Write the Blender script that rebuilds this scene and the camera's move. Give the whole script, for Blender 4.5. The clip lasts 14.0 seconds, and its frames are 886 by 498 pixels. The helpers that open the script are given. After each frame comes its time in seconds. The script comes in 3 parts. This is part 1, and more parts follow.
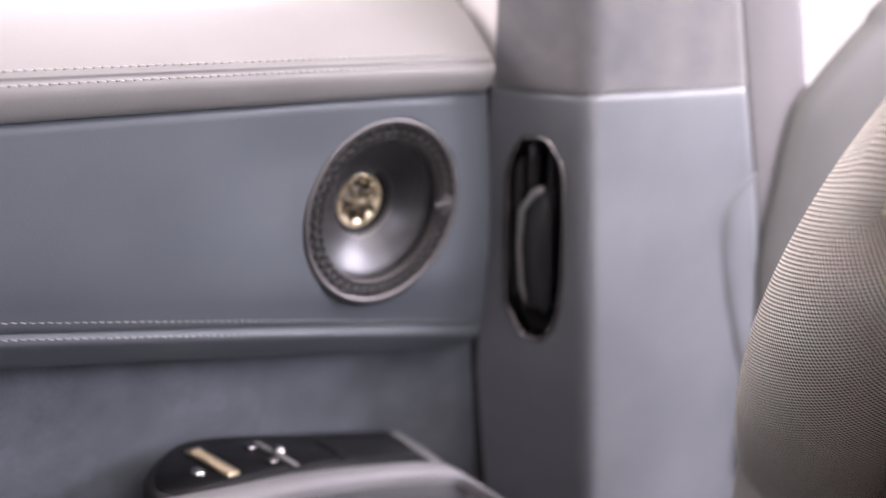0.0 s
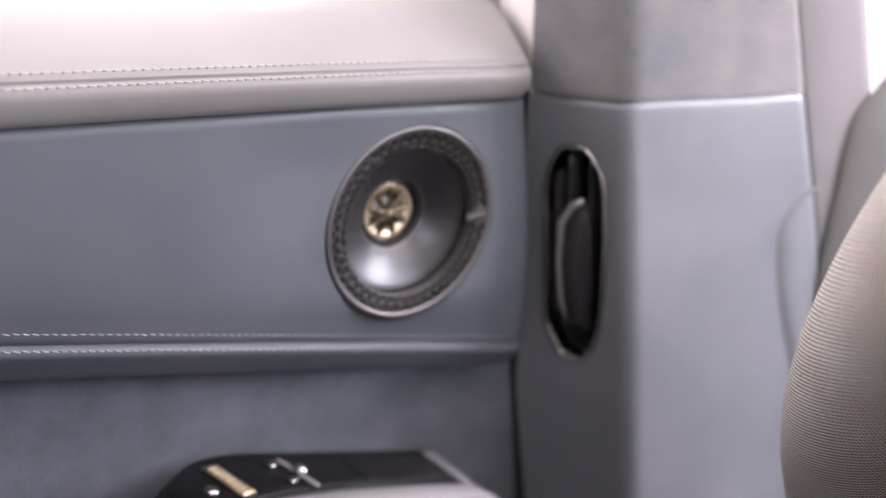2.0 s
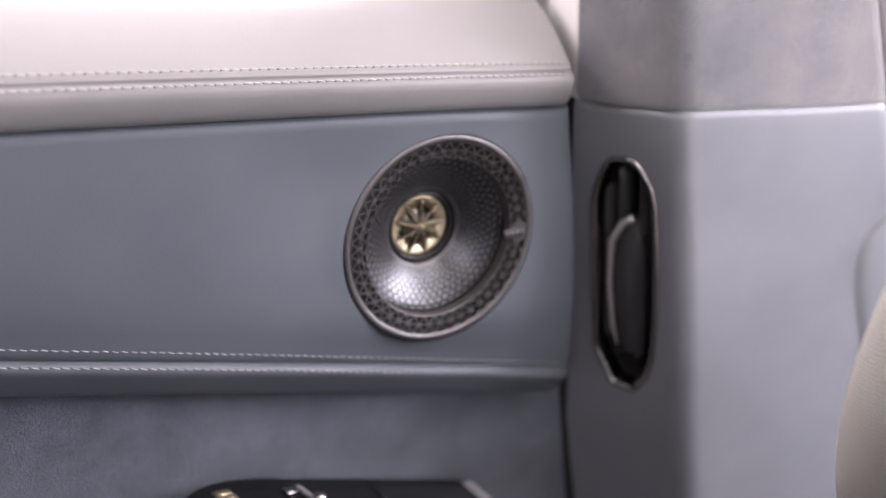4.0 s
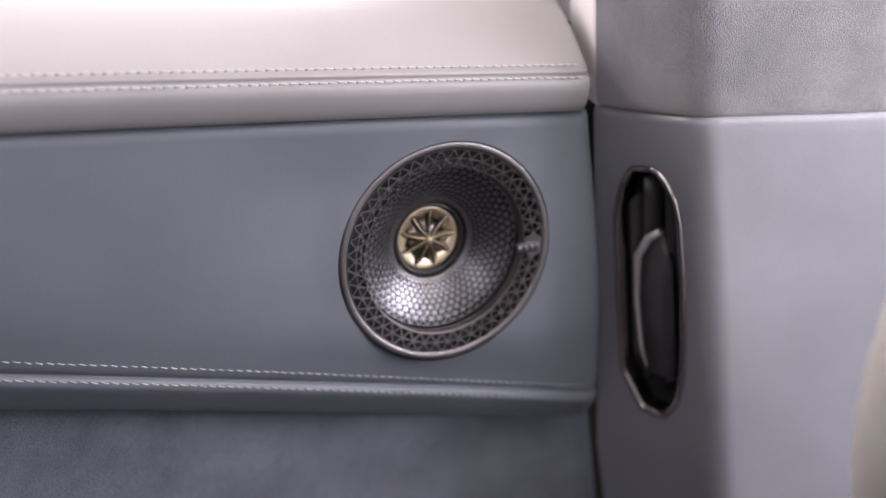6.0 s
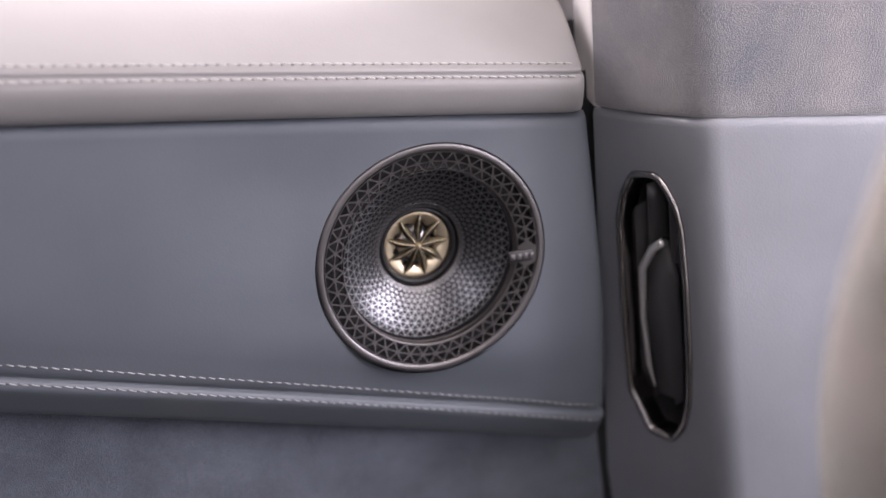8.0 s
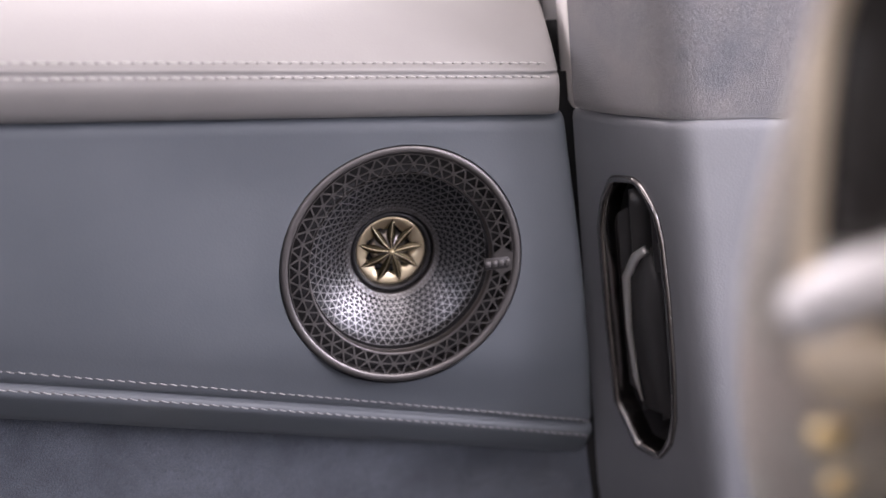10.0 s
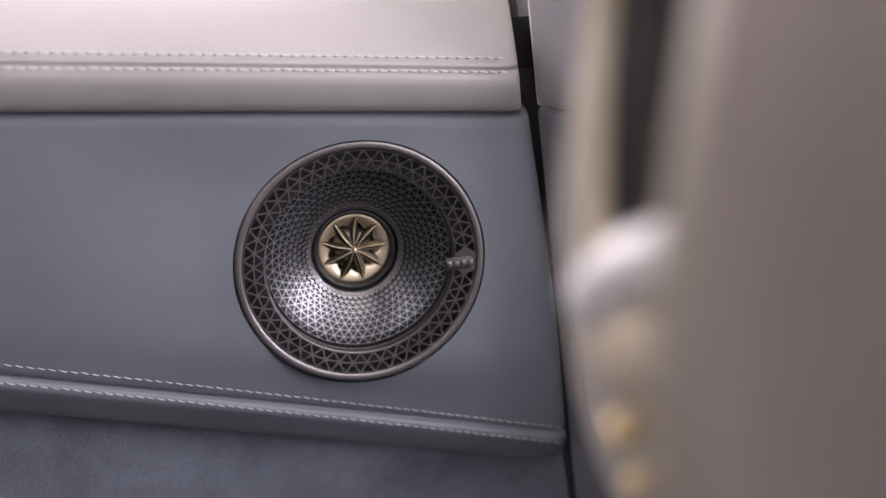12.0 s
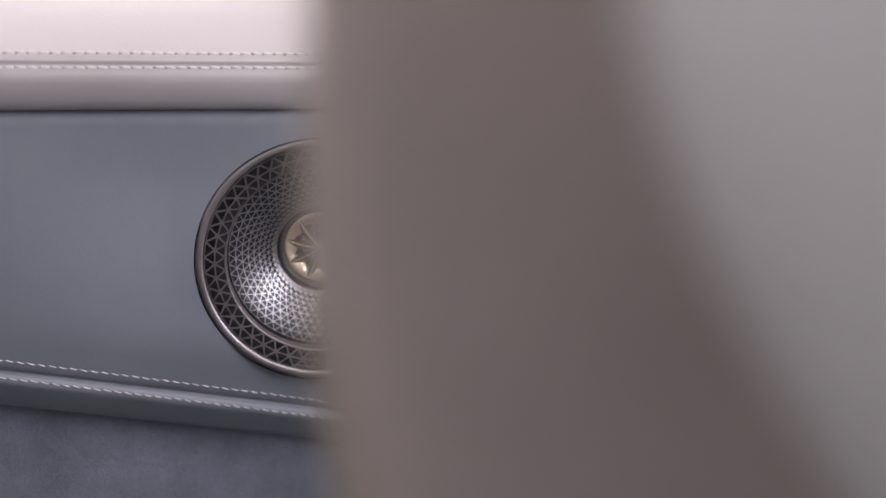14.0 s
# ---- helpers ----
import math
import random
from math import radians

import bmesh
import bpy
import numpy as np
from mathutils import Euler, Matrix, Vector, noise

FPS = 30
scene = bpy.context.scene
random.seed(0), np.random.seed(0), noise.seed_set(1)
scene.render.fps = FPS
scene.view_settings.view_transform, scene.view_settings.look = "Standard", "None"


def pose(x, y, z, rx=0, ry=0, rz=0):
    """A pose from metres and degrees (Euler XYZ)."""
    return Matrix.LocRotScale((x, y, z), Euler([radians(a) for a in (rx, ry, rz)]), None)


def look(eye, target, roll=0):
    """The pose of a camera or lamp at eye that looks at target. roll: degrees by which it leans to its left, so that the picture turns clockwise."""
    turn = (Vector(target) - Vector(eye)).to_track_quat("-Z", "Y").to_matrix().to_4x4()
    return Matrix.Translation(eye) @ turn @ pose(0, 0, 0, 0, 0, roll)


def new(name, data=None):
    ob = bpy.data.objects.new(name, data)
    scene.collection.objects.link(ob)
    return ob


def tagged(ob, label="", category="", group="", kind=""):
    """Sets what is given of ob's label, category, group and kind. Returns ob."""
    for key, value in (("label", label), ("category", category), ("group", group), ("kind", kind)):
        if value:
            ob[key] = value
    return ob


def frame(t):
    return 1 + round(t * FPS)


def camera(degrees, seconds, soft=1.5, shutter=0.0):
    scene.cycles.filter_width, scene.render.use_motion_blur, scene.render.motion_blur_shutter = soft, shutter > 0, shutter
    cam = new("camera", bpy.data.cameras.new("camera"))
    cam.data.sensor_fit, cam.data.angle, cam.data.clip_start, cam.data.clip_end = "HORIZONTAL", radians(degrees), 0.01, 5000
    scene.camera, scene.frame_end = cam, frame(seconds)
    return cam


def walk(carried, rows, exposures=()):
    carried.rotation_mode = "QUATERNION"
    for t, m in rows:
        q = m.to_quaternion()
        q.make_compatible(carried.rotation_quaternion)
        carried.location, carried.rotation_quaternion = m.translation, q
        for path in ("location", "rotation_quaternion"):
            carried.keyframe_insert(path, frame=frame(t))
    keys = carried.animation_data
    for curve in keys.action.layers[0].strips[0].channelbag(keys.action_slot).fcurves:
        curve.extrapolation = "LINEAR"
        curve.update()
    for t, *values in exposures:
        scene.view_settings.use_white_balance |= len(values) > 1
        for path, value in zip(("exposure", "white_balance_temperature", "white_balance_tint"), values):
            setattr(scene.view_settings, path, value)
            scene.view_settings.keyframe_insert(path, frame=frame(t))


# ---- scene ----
cam = camera(44.04, 14.0)
PATH = [
    (0, (-0.3914, -0.4670, 0.7237), (-0.0726, -0.1302, 0.5369), 3.46),
    (0.5, (-0.3833, -0.4661, 0.7226), (-0.0690, -0.1251, 0.5355), 3.30),
    (1, (-0.3747, -0.4652, 0.7209), (-0.0662, -0.1189, 0.5340), 3.10),
    (1.5, (-0.3644, -0.4651, 0.7190), (-0.0633, -0.1121, 0.5328), 2.95),
    (2, (-0.3508, -0.4642, 0.7174), (-0.0590, -0.1029, 0.5320), 2.60),
    (2.5, (-0.3353, -0.4631, 0.7155), (-0.0542, -0.0932, 0.5307), 2.22),
    (3, (-0.3179, -0.4609, 0.7126), (-0.0485, -0.0821, 0.5282), 1.95),
    (5.5, (-0.2424, -0.4548, 0.7003), (-0.0250, -0.0424, 0.5194), 0.16),
    (6, (-0.2271, -0.4563, 0.6956), (-0.0203, -0.0372, 0.5179), -0.19),
    (6.5, (-0.2118, -0.4572, 0.6905), (-0.0153, -0.0319, 0.5158), -0.42),
    (7, (-0.1985, -0.4569, 0.6862), (-0.0110, -0.0265, 0.5142), -0.69),
    (7.5, (-0.1852, -0.4561, 0.6819), (-0.0058, -0.0212, 0.5124), -0.89),
    (8, (-0.1730, -0.4572, 0.6799), (-0.0019, -0.0185, 0.5117), -1.05),
    (10.5, (-0.1173, -0.4573, 0.6690), (0.0222, -0.0052, 0.5073), -1.62),
    (11, (-0.1043, -0.4609, 0.6668), (0.0272, -0.0061, 0.5061), -1.57),
    (11.5, (-0.0914, -0.4637, 0.6640), (0.0323, -0.0059, 0.5054), -1.66),
    (12, (-0.0786, -0.4660, 0.6608), (0.0371, -0.0054, 0.5045), -1.84),
    (12.5, (-0.0652, -0.4704, 0.6577), (0.0420, -0.0068, 0.5041), -2.15),
    (13, (-0.0510, -0.4744, 0.6547), (0.0472, -0.0079, 0.5040), -2.40),
    (13.5, (-0.0369, -0.4780, 0.6521), (0.0513, -0.0089, 0.5034), -2.73),
    (14, (-0.0229, -0.4810, 0.6499), (0.0545, -0.0095, 0.5027), -3.11),
]
walk(cam, [(t, look(e, a, r)) for t, e, a, r in PATH], [(0, 0.21, 6500, 25), (3, 0.15, 6500, 25), (8, 0.0, 6500, 25), (14, -0.08, 6550, 26)])
cam.data.dof.use_dof = True
cam.data.dof.focus_distance = 0.488
cam.data.dof.aperture_fstop = 4.2

# ---- world and lamps ----
world = bpy.data.worlds.new("world")
scene.world = world
world.use_nodes = True
sky = world.node_tree.nodes.new("ShaderNodeTexSky")
sky.sky_type = "NISHITA"
sky.sun_disc = False
sky.sun_elevation = radians(50)
sky.sun_rotation = radians(120)
world.node_tree.links.new(sky.outputs[0], world.node_tree.nodes["Background"].inputs[0])
world.node_tree.nodes["Background"].inputs[1].default_value = 0.08


def area_lamp(name, m, sx, sy, watts, colour):
    data = bpy.data.lights.new(name, "AREA")
    data.shape, data.size, data.size_y, data.energy, data.color = "RECTANGLE", sx, sy, watts, colour
    ob = new(name, data)
    ob.matrix_world = m
    return ob


# daylight through the far side windows and the windscreen, besides added overhead fill
# added soft fill below the closed headliner; no roof opening is built
area_lamp("overhead_fill_light", look((0.36, -0.52, 1.16), (0.33, -0.48, 0.0)), 0.9, 0.80, 9.2, (1.0, 0.965, 0.925))
area_lamp("far_window_light", look((0.95, -1.40, 0.84), (0.22, -0.1, 0.55)), 1.3, 0.55, 11.5, (0.91, 0.93, 1.0))
area_lamp("far_rear_window_light", look((-0.50, -1.50, 0.98), (0.0, 0.0, 0.50)), 0.50, 0.20, 2.3, (0.97, 0.97, 1.0))
area_lamp("windscreen_light", look((1.42, -0.85, 0.86), (0.20, -0.10, 0.50)), 0.9, 0.45, 31.0, (0.93, 0.94, 1.0))
# added fill from behind for the seat back, under the solid ceiling
area_lamp("rear_overhead_fill", look((-0.75, -0.85, 1.16), (-0.1, -0.3, 0.5)), 0.5, 0.5, 2.1, (1.0, 0.95, 0.91))
area_lamp("door_window_light", look((-0.34, 0.125, 0.82), (-0.34, -0.60, 0.76)), 0.76, 0.34, 3.6, (1.0, 0.97, 0.94))
area_lamp("front_window_light", look((0.75, 0.14, 0.92), (0.10, -0.40, 0.50)), 0.7, 0.36, 5.0, (1.0, 0.97, 0.94))

# ---- materials ----


def nodes_of(name):
    m = bpy.data.materials.new(name)
    m.use_nodes = True
    nt = m.node_tree
    return m, nt, nt.nodes["Principled BSDF"]


def add(nt, kind, **values):
    n = nt.nodes.new(kind)
    for k, v in values.items():
        n.inputs[k].default_value = v
    return n


def mix_colour(nt, fac, a, b):
    n = nt.nodes.new("ShaderNodeMix")
    n.data_type = "RGBA"
    for socket, v in ((n.inputs[0], fac), (n.inputs[6], a), (n.inputs[7], b)):
        if hasattr(v, "is_linked"):
            nt.links.new(v, socket)
        else:
            socket.default_value = v
    return n.outputs[2]


def ramp(nt, src, lo, hi):
    n = nt.nodes.new("ShaderNodeMapRange")
    n.inputs[1].default_value, n.inputs[2].default_value = lo, hi
    nt.links.new(src, n.inputs[0])
    return n.outputs[0]


def surface(name, a, b, rough=0.5, metal=0.0, fine=600.0, coarse=14.0, bump=0.2, dist=0.0004, coat=0.0, sheen=0.0, vor=False, blotch=None, spec=0.5):
    """Colour between a and b by a coarse stain and a fine grain, with relief."""
    m, nt, p = nodes_of(name)
    tc = nt.nodes.new("ShaderNodeTexCoord")
    big = add(nt, "ShaderNodeTexNoise", Scale=coarse, Detail=5.0, Roughness=0.6)
    nt.links.new(tc.outputs["Object"], big.inputs["Vector"])
    if vor:
        small = add(nt, "ShaderNodeTexVoronoi", Scale=fine)
        out = small.outputs["Distance"]
    else:
        small = add(nt, "ShaderNodeTexNoise", Scale=fine, Detail=3.0, Roughness=0.6)
        out = small.outputs["Fac"]
    nt.links.new(tc.outputs["Object"], small.inputs["Vector"])
    c = mix_colour(nt, ramp(nt, big.outputs["Fac"], 0.3, 0.7), (*a, 1), (*b, 1))
    if blotch:
        dark, amount = blotch
        c2 = mix_colour(nt, ramp(nt, out, 0.37, 0.63), (*dark, 1), c)
        c = mix_colour(nt, amount, c, c2)
    nt.links.new(c, p.inputs["Base Color"])
    p.inputs["Metallic"].default_value = metal
    p.inputs["Specular IOR Level"].default_value = spec
    r = nt.nodes.new("ShaderNodeMapRange")
    r.inputs[1].default_value, r.inputs[2].default_value = 0.3, 0.7
    r.inputs[3].default_value, r.inputs[4].default_value = max(0.02, rough - 0.06), min(1.0, rough + 0.06)
    nt.links.new(big.outputs["Fac"], r.inputs[0])
    nt.links.new(r.outputs[0], p.inputs["Roughness"])
    p.inputs["Coat Weight"].default_value = coat
    p.inputs["Coat Roughness"].default_value = 0.08
    if sheen:
        p.inputs["Sheen Weight"].default_value = sheen
        p.inputs["Sheen Roughness"].default_value = 0.45
    if bump:
        bp = add(nt, "ShaderNodeBump", Strength=bump, Distance=dist)
        nt.links.new(out, bp.inputs["Height"])
        nt.links.new(bp.outputs[0], p.inputs["Normal"])
    return m


def weave(name, a, b, pitch, rise):
    """A woven cloth over the UV map, whose unit is a metre."""
    m, nt, p = nodes_of(name)
    uv = nt.nodes.new("ShaderNodeUVMap")
    sep = nt.nodes.new("ShaderNodeSeparateXYZ")
    wob = add(nt, "ShaderNodeTexNoise", Scale=90.0, Detail=2.0)
    nt.links.new(uv.outputs[0], wob.inputs["Vector"])
    nt.links.new(uv.outputs[0], sep.inputs[0])

    def op(kind, x, y=0.0):
        n = nt.nodes.new("ShaderNodeMath")
        n.operation = kind
        for s, v in ((n.inputs[0], x), (n.inputs[1], y)):
            if isinstance(v, (int, float)):
                s.default_value = v
            else:
                nt.links.new(v, s)
        return n.outputs[0]

    shift = op("MULTIPLY", wob.outputs["Fac"], 0.8)
    u = op("ADD", op("MULTIPLY", sep.outputs[0], 2 * math.pi / pitch), shift)
    v = op("ADD", op("MULTIPLY", sep.outputs[1], 2 * math.pi / rise), shift)
    h = op("MULTIPLY", op("COSINE", u), op("COSINE", v))
    fac = ramp(nt, h, -0.30, 0.10)
    tc = nt.nodes.new("ShaderNodeTexCoord")
    big = add(nt, "ShaderNodeTexNoise", Scale=30.0, Detail=4.0)
    nt.links.new(tc.outputs["Object"], big.inputs["Vector"])
    fib = add(nt, "ShaderNodeTexNoise", Scale=2500.0, Detail=2.0)
    nt.links.new(tc.outputs["Object"], fib.inputs["Vector"])
    light = mix_colour(nt, ramp(nt, big.outputs["Fac"], 0.3, 0.7), (*b, 1), (*[min(1, x * 1.18) for x in b], 1))
    c = mix_colour(nt, fac, (*a, 1), light)
    c = mix_colour(nt, op("MULTIPLY", fib.outputs["Fac"], 0.18), c, (*a, 1))
    nt.links.new(c, p.inputs["Base Color"])
    p.inputs["Roughness"].default_value = 0.85
    p.inputs["Sheen Weight"].default_value = 0.1
    bp = add(nt, "ShaderNodeBump", Strength=0.6, Distance=0.0006)
    nt.links.new(h, bp.inputs["Height"])
    nt.links.new(bp.outputs[0], p.inputs["Normal"])
    return m


LEATHER_TOP = surface("pale_leather", (0.296, 0.285, 0.274), (0.328, 0.318, 0.305), 0.52, bump=0.10, fine=900, vor=True, dist=0.0003)
LEATHER_DOOR = surface("slate_leather", (0.112, 0.129, 0.146), (0.131, 0.148, 0.166), 0.46, spec=0.5, bump=0.10, fine=900, vor=True, dist=0.0003)
LEATHER_PILLAR = surface("grey_leather", (0.212, 0.221, 0.238), (0.258, 0.266, 0.285), 0.36, spec=0.9, bump=0.2, fine=900, vor=True, dist=0.0003)
SUEDE = surface("grey_suede", (0.155, 0.166, 0.194), (0.350, 0.326, 0.320), 0.95, bump=1.0, fine=1700, coarse=26, dist=0.0010, sheen=1.0, blotch=((0.12, 0.12, 0.125), 0.55), spec=0.1)
SUEDE_DOOR = surface("slate_suede", (0.096, 0.114, 0.142), (0.198, 0.228, 0.275), 0.95, bump=1.0, fine=1500, coarse=30, dist=0.0012, sheen=0.4, blotch=((0.06, 0.065, 0.075), 0.65), spec=0.1)
THREAD = surface("pale_thread", (0.56, 0.545, 0.53), (0.64, 0.625, 0.61), 0.75, bump=0.3, fine=3000)
DARK_THREAD = surface("grey_thread", (0.42, 0.42, 0.43), (0.54, 0.54, 0.54), 0.75, bump=0.3, fine=3000)
NEEDLE_PALE = surface("needle_grey", (0.25, 0.243, 0.236), (0.28, 0.273, 0.266), 0.8)
NEEDLE = surface("needle_dark", (0.10, 0.10, 0.102), (0.13, 0.13, 0.132), 0.8)
GUNMETAL = surface("gunmetal", (0.20, 0.190, 0.188), (0.245, 0.233, 0.230), 0.46, 1.0, bump=0.05, fine=1500, dist=0.0001)
GRILLE = surface("dark_grille_metal", (0.29, 0.29, 0.296), (0.35, 0.348, 0.352), 0.35, 0.90, bump=0.05, fine=1500, dist=0.0001)
CONE = surface("speaker_cone", (0.034, 0.036, 0.040), (0.046, 0.048, 0.053), 0.32, 0.6, bump=0.05)
BLACK = surface("black_plastic", (0.010, 0.010, 0.011), (0.016, 0.016, 0.017), 0.45, bump=0.1)
GOLD = surface("champagne_gold", (0.82, 0.69, 0.47), (0.88, 0.76, 0.55), 0.34, 1.0, bump=0.04, fine=1200, dist=0.0001)
DARK_RING = surface("dark_ring_metal", (0.15, 0.144, 0.142), (0.19, 0.182, 0.18), 0.44, 1.0, bump=0.05)
PETAL = surface("dark_gold", (0.105, 0.087, 0.052), (0.14, 0.116, 0.072), 0.36, 1.0, bump=0.03)
POLISHED = surface("polished_silver", (0.86, 0.85, 0.83), (0.92, 0.91, 0.89), 0.30, 0.7, bump=0.0)
CHROME = surface("satin_chrome", (0.62, 0.60, 0.59), (0.70, 0.68, 0.67), 0.20, 1.0, bump=0.0)
DARK_CHROME = surface("dark_chrome", (0.34, 0.322, 0.314), (0.42, 0.40, 0.39), 0.17, 1.0, bump=0.0)
SILVER_TRIM = surface("silver_trim", (0.25, 0.245, 0.252), (0.29, 0.285, 0.292), 0.55, 0.0, bump=0.05)
PALE_PLASTIC = surface("pale_plastic", (0.56, 0.545, 0.55), (0.62, 0.605, 0.61), 0.55, bump=0.15, fine=800, vor=True)
TRIM = surface("cream_plastic", (0.74, 0.71, 0.68), (0.80, 0.77, 0.74), 0.55, bump=0.1, fine=800, vor=True)
COVER = surface("lilac_plastic", (0.205, 0.193, 0.198), (0.235, 0.222, 0.227), 0.55, bump=0.15, fine=800, vor=True)
SWITCH_BLACK = surface("switch_black", (0.010, 0.010, 0.011), (0.014, 0.014, 0.015), 0.34, bump=0.02, spec=0.12)
CLOTH = weave("taupe_woven_cloth", (0.045, 0.039, 0.033), (0.95, 0.84, 0.74), 0.0025, 0.0029)
GUIDE = surface("olive_leather", (0.135, 0.133, 0.124), (0.16, 0.157, 0.147), 0.5, bump=0.12, fine=900, vor=True)
SEAT_LEATHER = surface("seat_leather", (0.645, 0.66, 0.635), (0.715, 0.73, 0.70), 0.48, bump=0.12, fine=900, vor=True)
DUCT = surface("duct_plastic", (0.030, 0.030, 0.031), (0.042, 0.041, 0.042), 0.40, bump=0.1)
VENT_PLASTIC = surface("vent_plastic", (0.075, 0.074, 0.075), (0.095, 0.094, 0.095), 0.36, bump=0.1)
RUBBER = surface("black_rubber", (0.012, 0.012, 0.012), (0.02, 0.02, 0.02), 0.7, bump=0.2)
CARPET = surface("dark_carpet", (0.03, 0.03, 0.032), (0.06, 0.06, 0.062), 0.95, bump=0.8, fine=700, dist=0.002)
HEADLINER = surface("headliner", (0.40, 0.39, 0.385), (0.46, 0.45, 0.44), 0.9, bump=0.3, fine=900)

# ---- helpers for meshes ----


def thing(name, label, category, at=(0, 0, 0), kind="", group=""):
    ob = new(name)
    ob.location = at
    ob.empty_display_size = 0.02
    return tagged(ob, label, category, group, kind)


def part(name, bm, material, parent=None, label="", smooth=True):
    mesh = bpy.data.meshes.new(name)
    bmesh.ops.recalc_face_normals(bm, faces=bm.faces)
    for f in bm.faces:
        f.smooth = smooth
    bm.to_mesh(mesh)
    bm.free()
    mesh.materials.append(material)
    ob = new(name, mesh)
    if parent:
        ob.parent = parent
        ob.matrix_parent_inverse = Matrix.Translation(-parent.location)
    if label:
        ob["label"] = label
    return ob


def loft(rows, close_u=False, close_v=False, cap=False, ref=0.5, grid=None):
    """A sheet through rows of points, with a UV map in metres."""
    bm = bmesh.new()
    uv = bm.loops.layers.uv.new("UVMap")
    vs = [[bm.verts.new(p) for p in row] for row in rows]
    nv, nu = len(rows), len(rows[0])
    mj, mi = min(int(nv * ref), nv - 1), nu // 2
    us, wv = [0.0], [0.0]
    for i in range(1, nu + 1):
        us.append(us[-1] + (Vector(rows[mj][i % nu]) - Vector(rows[mj][i - 1])).length)
    for j in range(1, nv + 1):
        wv.append(wv[-1] + (Vector(rows[j % nv][mi]) - Vector(rows[j - 1][mi])).length)
    grid = grid or [[(us[i], wv[j]) for i in range(nu + 1)] for j in range(nv + 1)]
    for j in range(nv if close_v else nv - 1):
        for i in range(nu if close_u else nu - 1):
            k, l = (i + 1) % nu, (j + 1) % nv
            try:
                f = bm.faces.new((vs[j][i], vs[j][k], vs[l][k], vs[l][i]))
            except ValueError:
                continue
            for loop, (jj, ii) in zip(f.loops, ((j, i), (j, i + 1), (j + 1, i + 1), (j + 1, i))):
                loop[uv].uv = grid[jj][ii]
    if cap:
        for row in (vs[0], vs[-1]):
            try:
                bm.faces.new(row)
            except ValueError:
                pass
    return bm


def bevel_box(size, at, r=0.002, seg=2, m=None):
    bm = bmesh.new()
    bmesh.ops.create_cube(bm, size=1.0)
    bmesh.ops.scale(bm, vec=size, verts=bm.verts)
    if r:
        bmesh.ops.bevel(bm, geom=bm.edges[:], offset=r, segments=seg, affect="EDGES", profile=0.5)
    if m is not None:
        bmesh.ops.transform(bm, matrix=m, verts=bm.verts)
    bmesh.ops.translate(bm, vec=at, verts=bm.verts)
    return bm


def tube(points, radius, sides=8, closed=False, up=(0, 0, 1)):
    """A round bar along points; radius may be a list."""
    pts = [Vector(p) for p in points]
    n = len(pts)
    rows = []
    for i, p in enumerate(pts):
        a = pts[(i - 1) % n] if (closed or i) else p
        b = pts[(i + 1) % n] if (closed or i < n - 1) else p
        t = (b - a).normalized()
        s = t.cross(Vector(up))
        s = s.normalized() if s.length > 1e-4 else t.orthogonal().normalized()
        w = s.cross(t)
        r = radius[i] if isinstance(radius, (list, tuple)) else radius
        rows.append([p + r * (math.cos(q) * s + math.sin(q) * w) for q in [2 * math.pi * k / sides for k in range(sides)]])
    return loft(rows, close_u=True, close_v=closed, cap=not closed)


def lathe(profile, centre, m=None, seg=96):
    """Turns (radius, depth) round the axis +y through centre."""
    rows = [[Vector((r * math.cos(a), d, r * math.sin(a))) for a in [2 * math.pi * k / seg for k in range(seg)]] for r, d in profile]
    bm = loft(rows, close_u=True)
    bmesh.ops.remove_doubles(bm, verts=bm.verts, dist=1e-7)
    if m is not None:
        bmesh.ops.transform(bm, matrix=m, verts=bm.verts)
    bmesh.ops.translate(bm, vec=centre, verts=bm.verts)
    return bm


def join(*bms):
    out = bmesh.new()
    for b in bms:
        tmp = bpy.data.meshes.new("tmp")
        b.to_mesh(tmp)
        b.free()
        out.from_mesh(tmp)
        bpy.data.meshes.remove(tmp)
    return out


def spline(pts, n):
    """n points on a smooth curve through pts."""
    pts = [Vector(p) for p in pts]
    out = []
    m = len(pts) - 1
    for k in range(n):
        s = k / (n - 1) * m
        i = min(int(s), m - 1)
        t = s - i
        p0, p1, p2, p3 = pts[max(i - 1, 0)], pts[i], pts[i + 1], pts[min(i + 2, m)]
        out.append(0.5 * ((2 * p1) + (p2 - p0) * t + (2 * p0 - 5 * p1 + 4 * p2 - p3) * t * t + (3 * p1 - p0 - 3 * p2 + p3) * t ** 3))
    return out


# ---- the door ----
def z_groove(x):
    return 0.5744 - 0.083 * x


def z_seam(x):
    return 0.4190 - 0.295 * x


def bow(x):
    return 0.030 * x - 0.08 * x * x


def door_end(z):
    return 0.0815 + 0.140 * (0.5626 - z)


LEFT = -0.95


def roll_end(y, z):
    """The far end of the padded top: it slants away from the cabin."""
    return 0.0734 - 0.09 * (z - 0.5716) + 0.27 * (y + 0.017)


def door_sheet(section, end_push, end=lambda y, z: door_end(z)):
    """section(x) gives the (y, z) points at x; the far end follows the sloping gap and turns in."""
    rows = []
    for s in [k / 240 for k in range(241)]:
        row = []
        for y, z in section(LEFT + s * (0.09 - LEFT)):
            x1 = end(y, z) - 0.008
            x = LEFT + s * (x1 - LEFT)
            row.append((x, y, z))
        rows.append(row)
    for dx, push in end_push:
        row = []
        for (x, y, z) in rows[240]:
            row.append((x + dx, y + push, z))
        rows.append(row)
    return loft(rows)


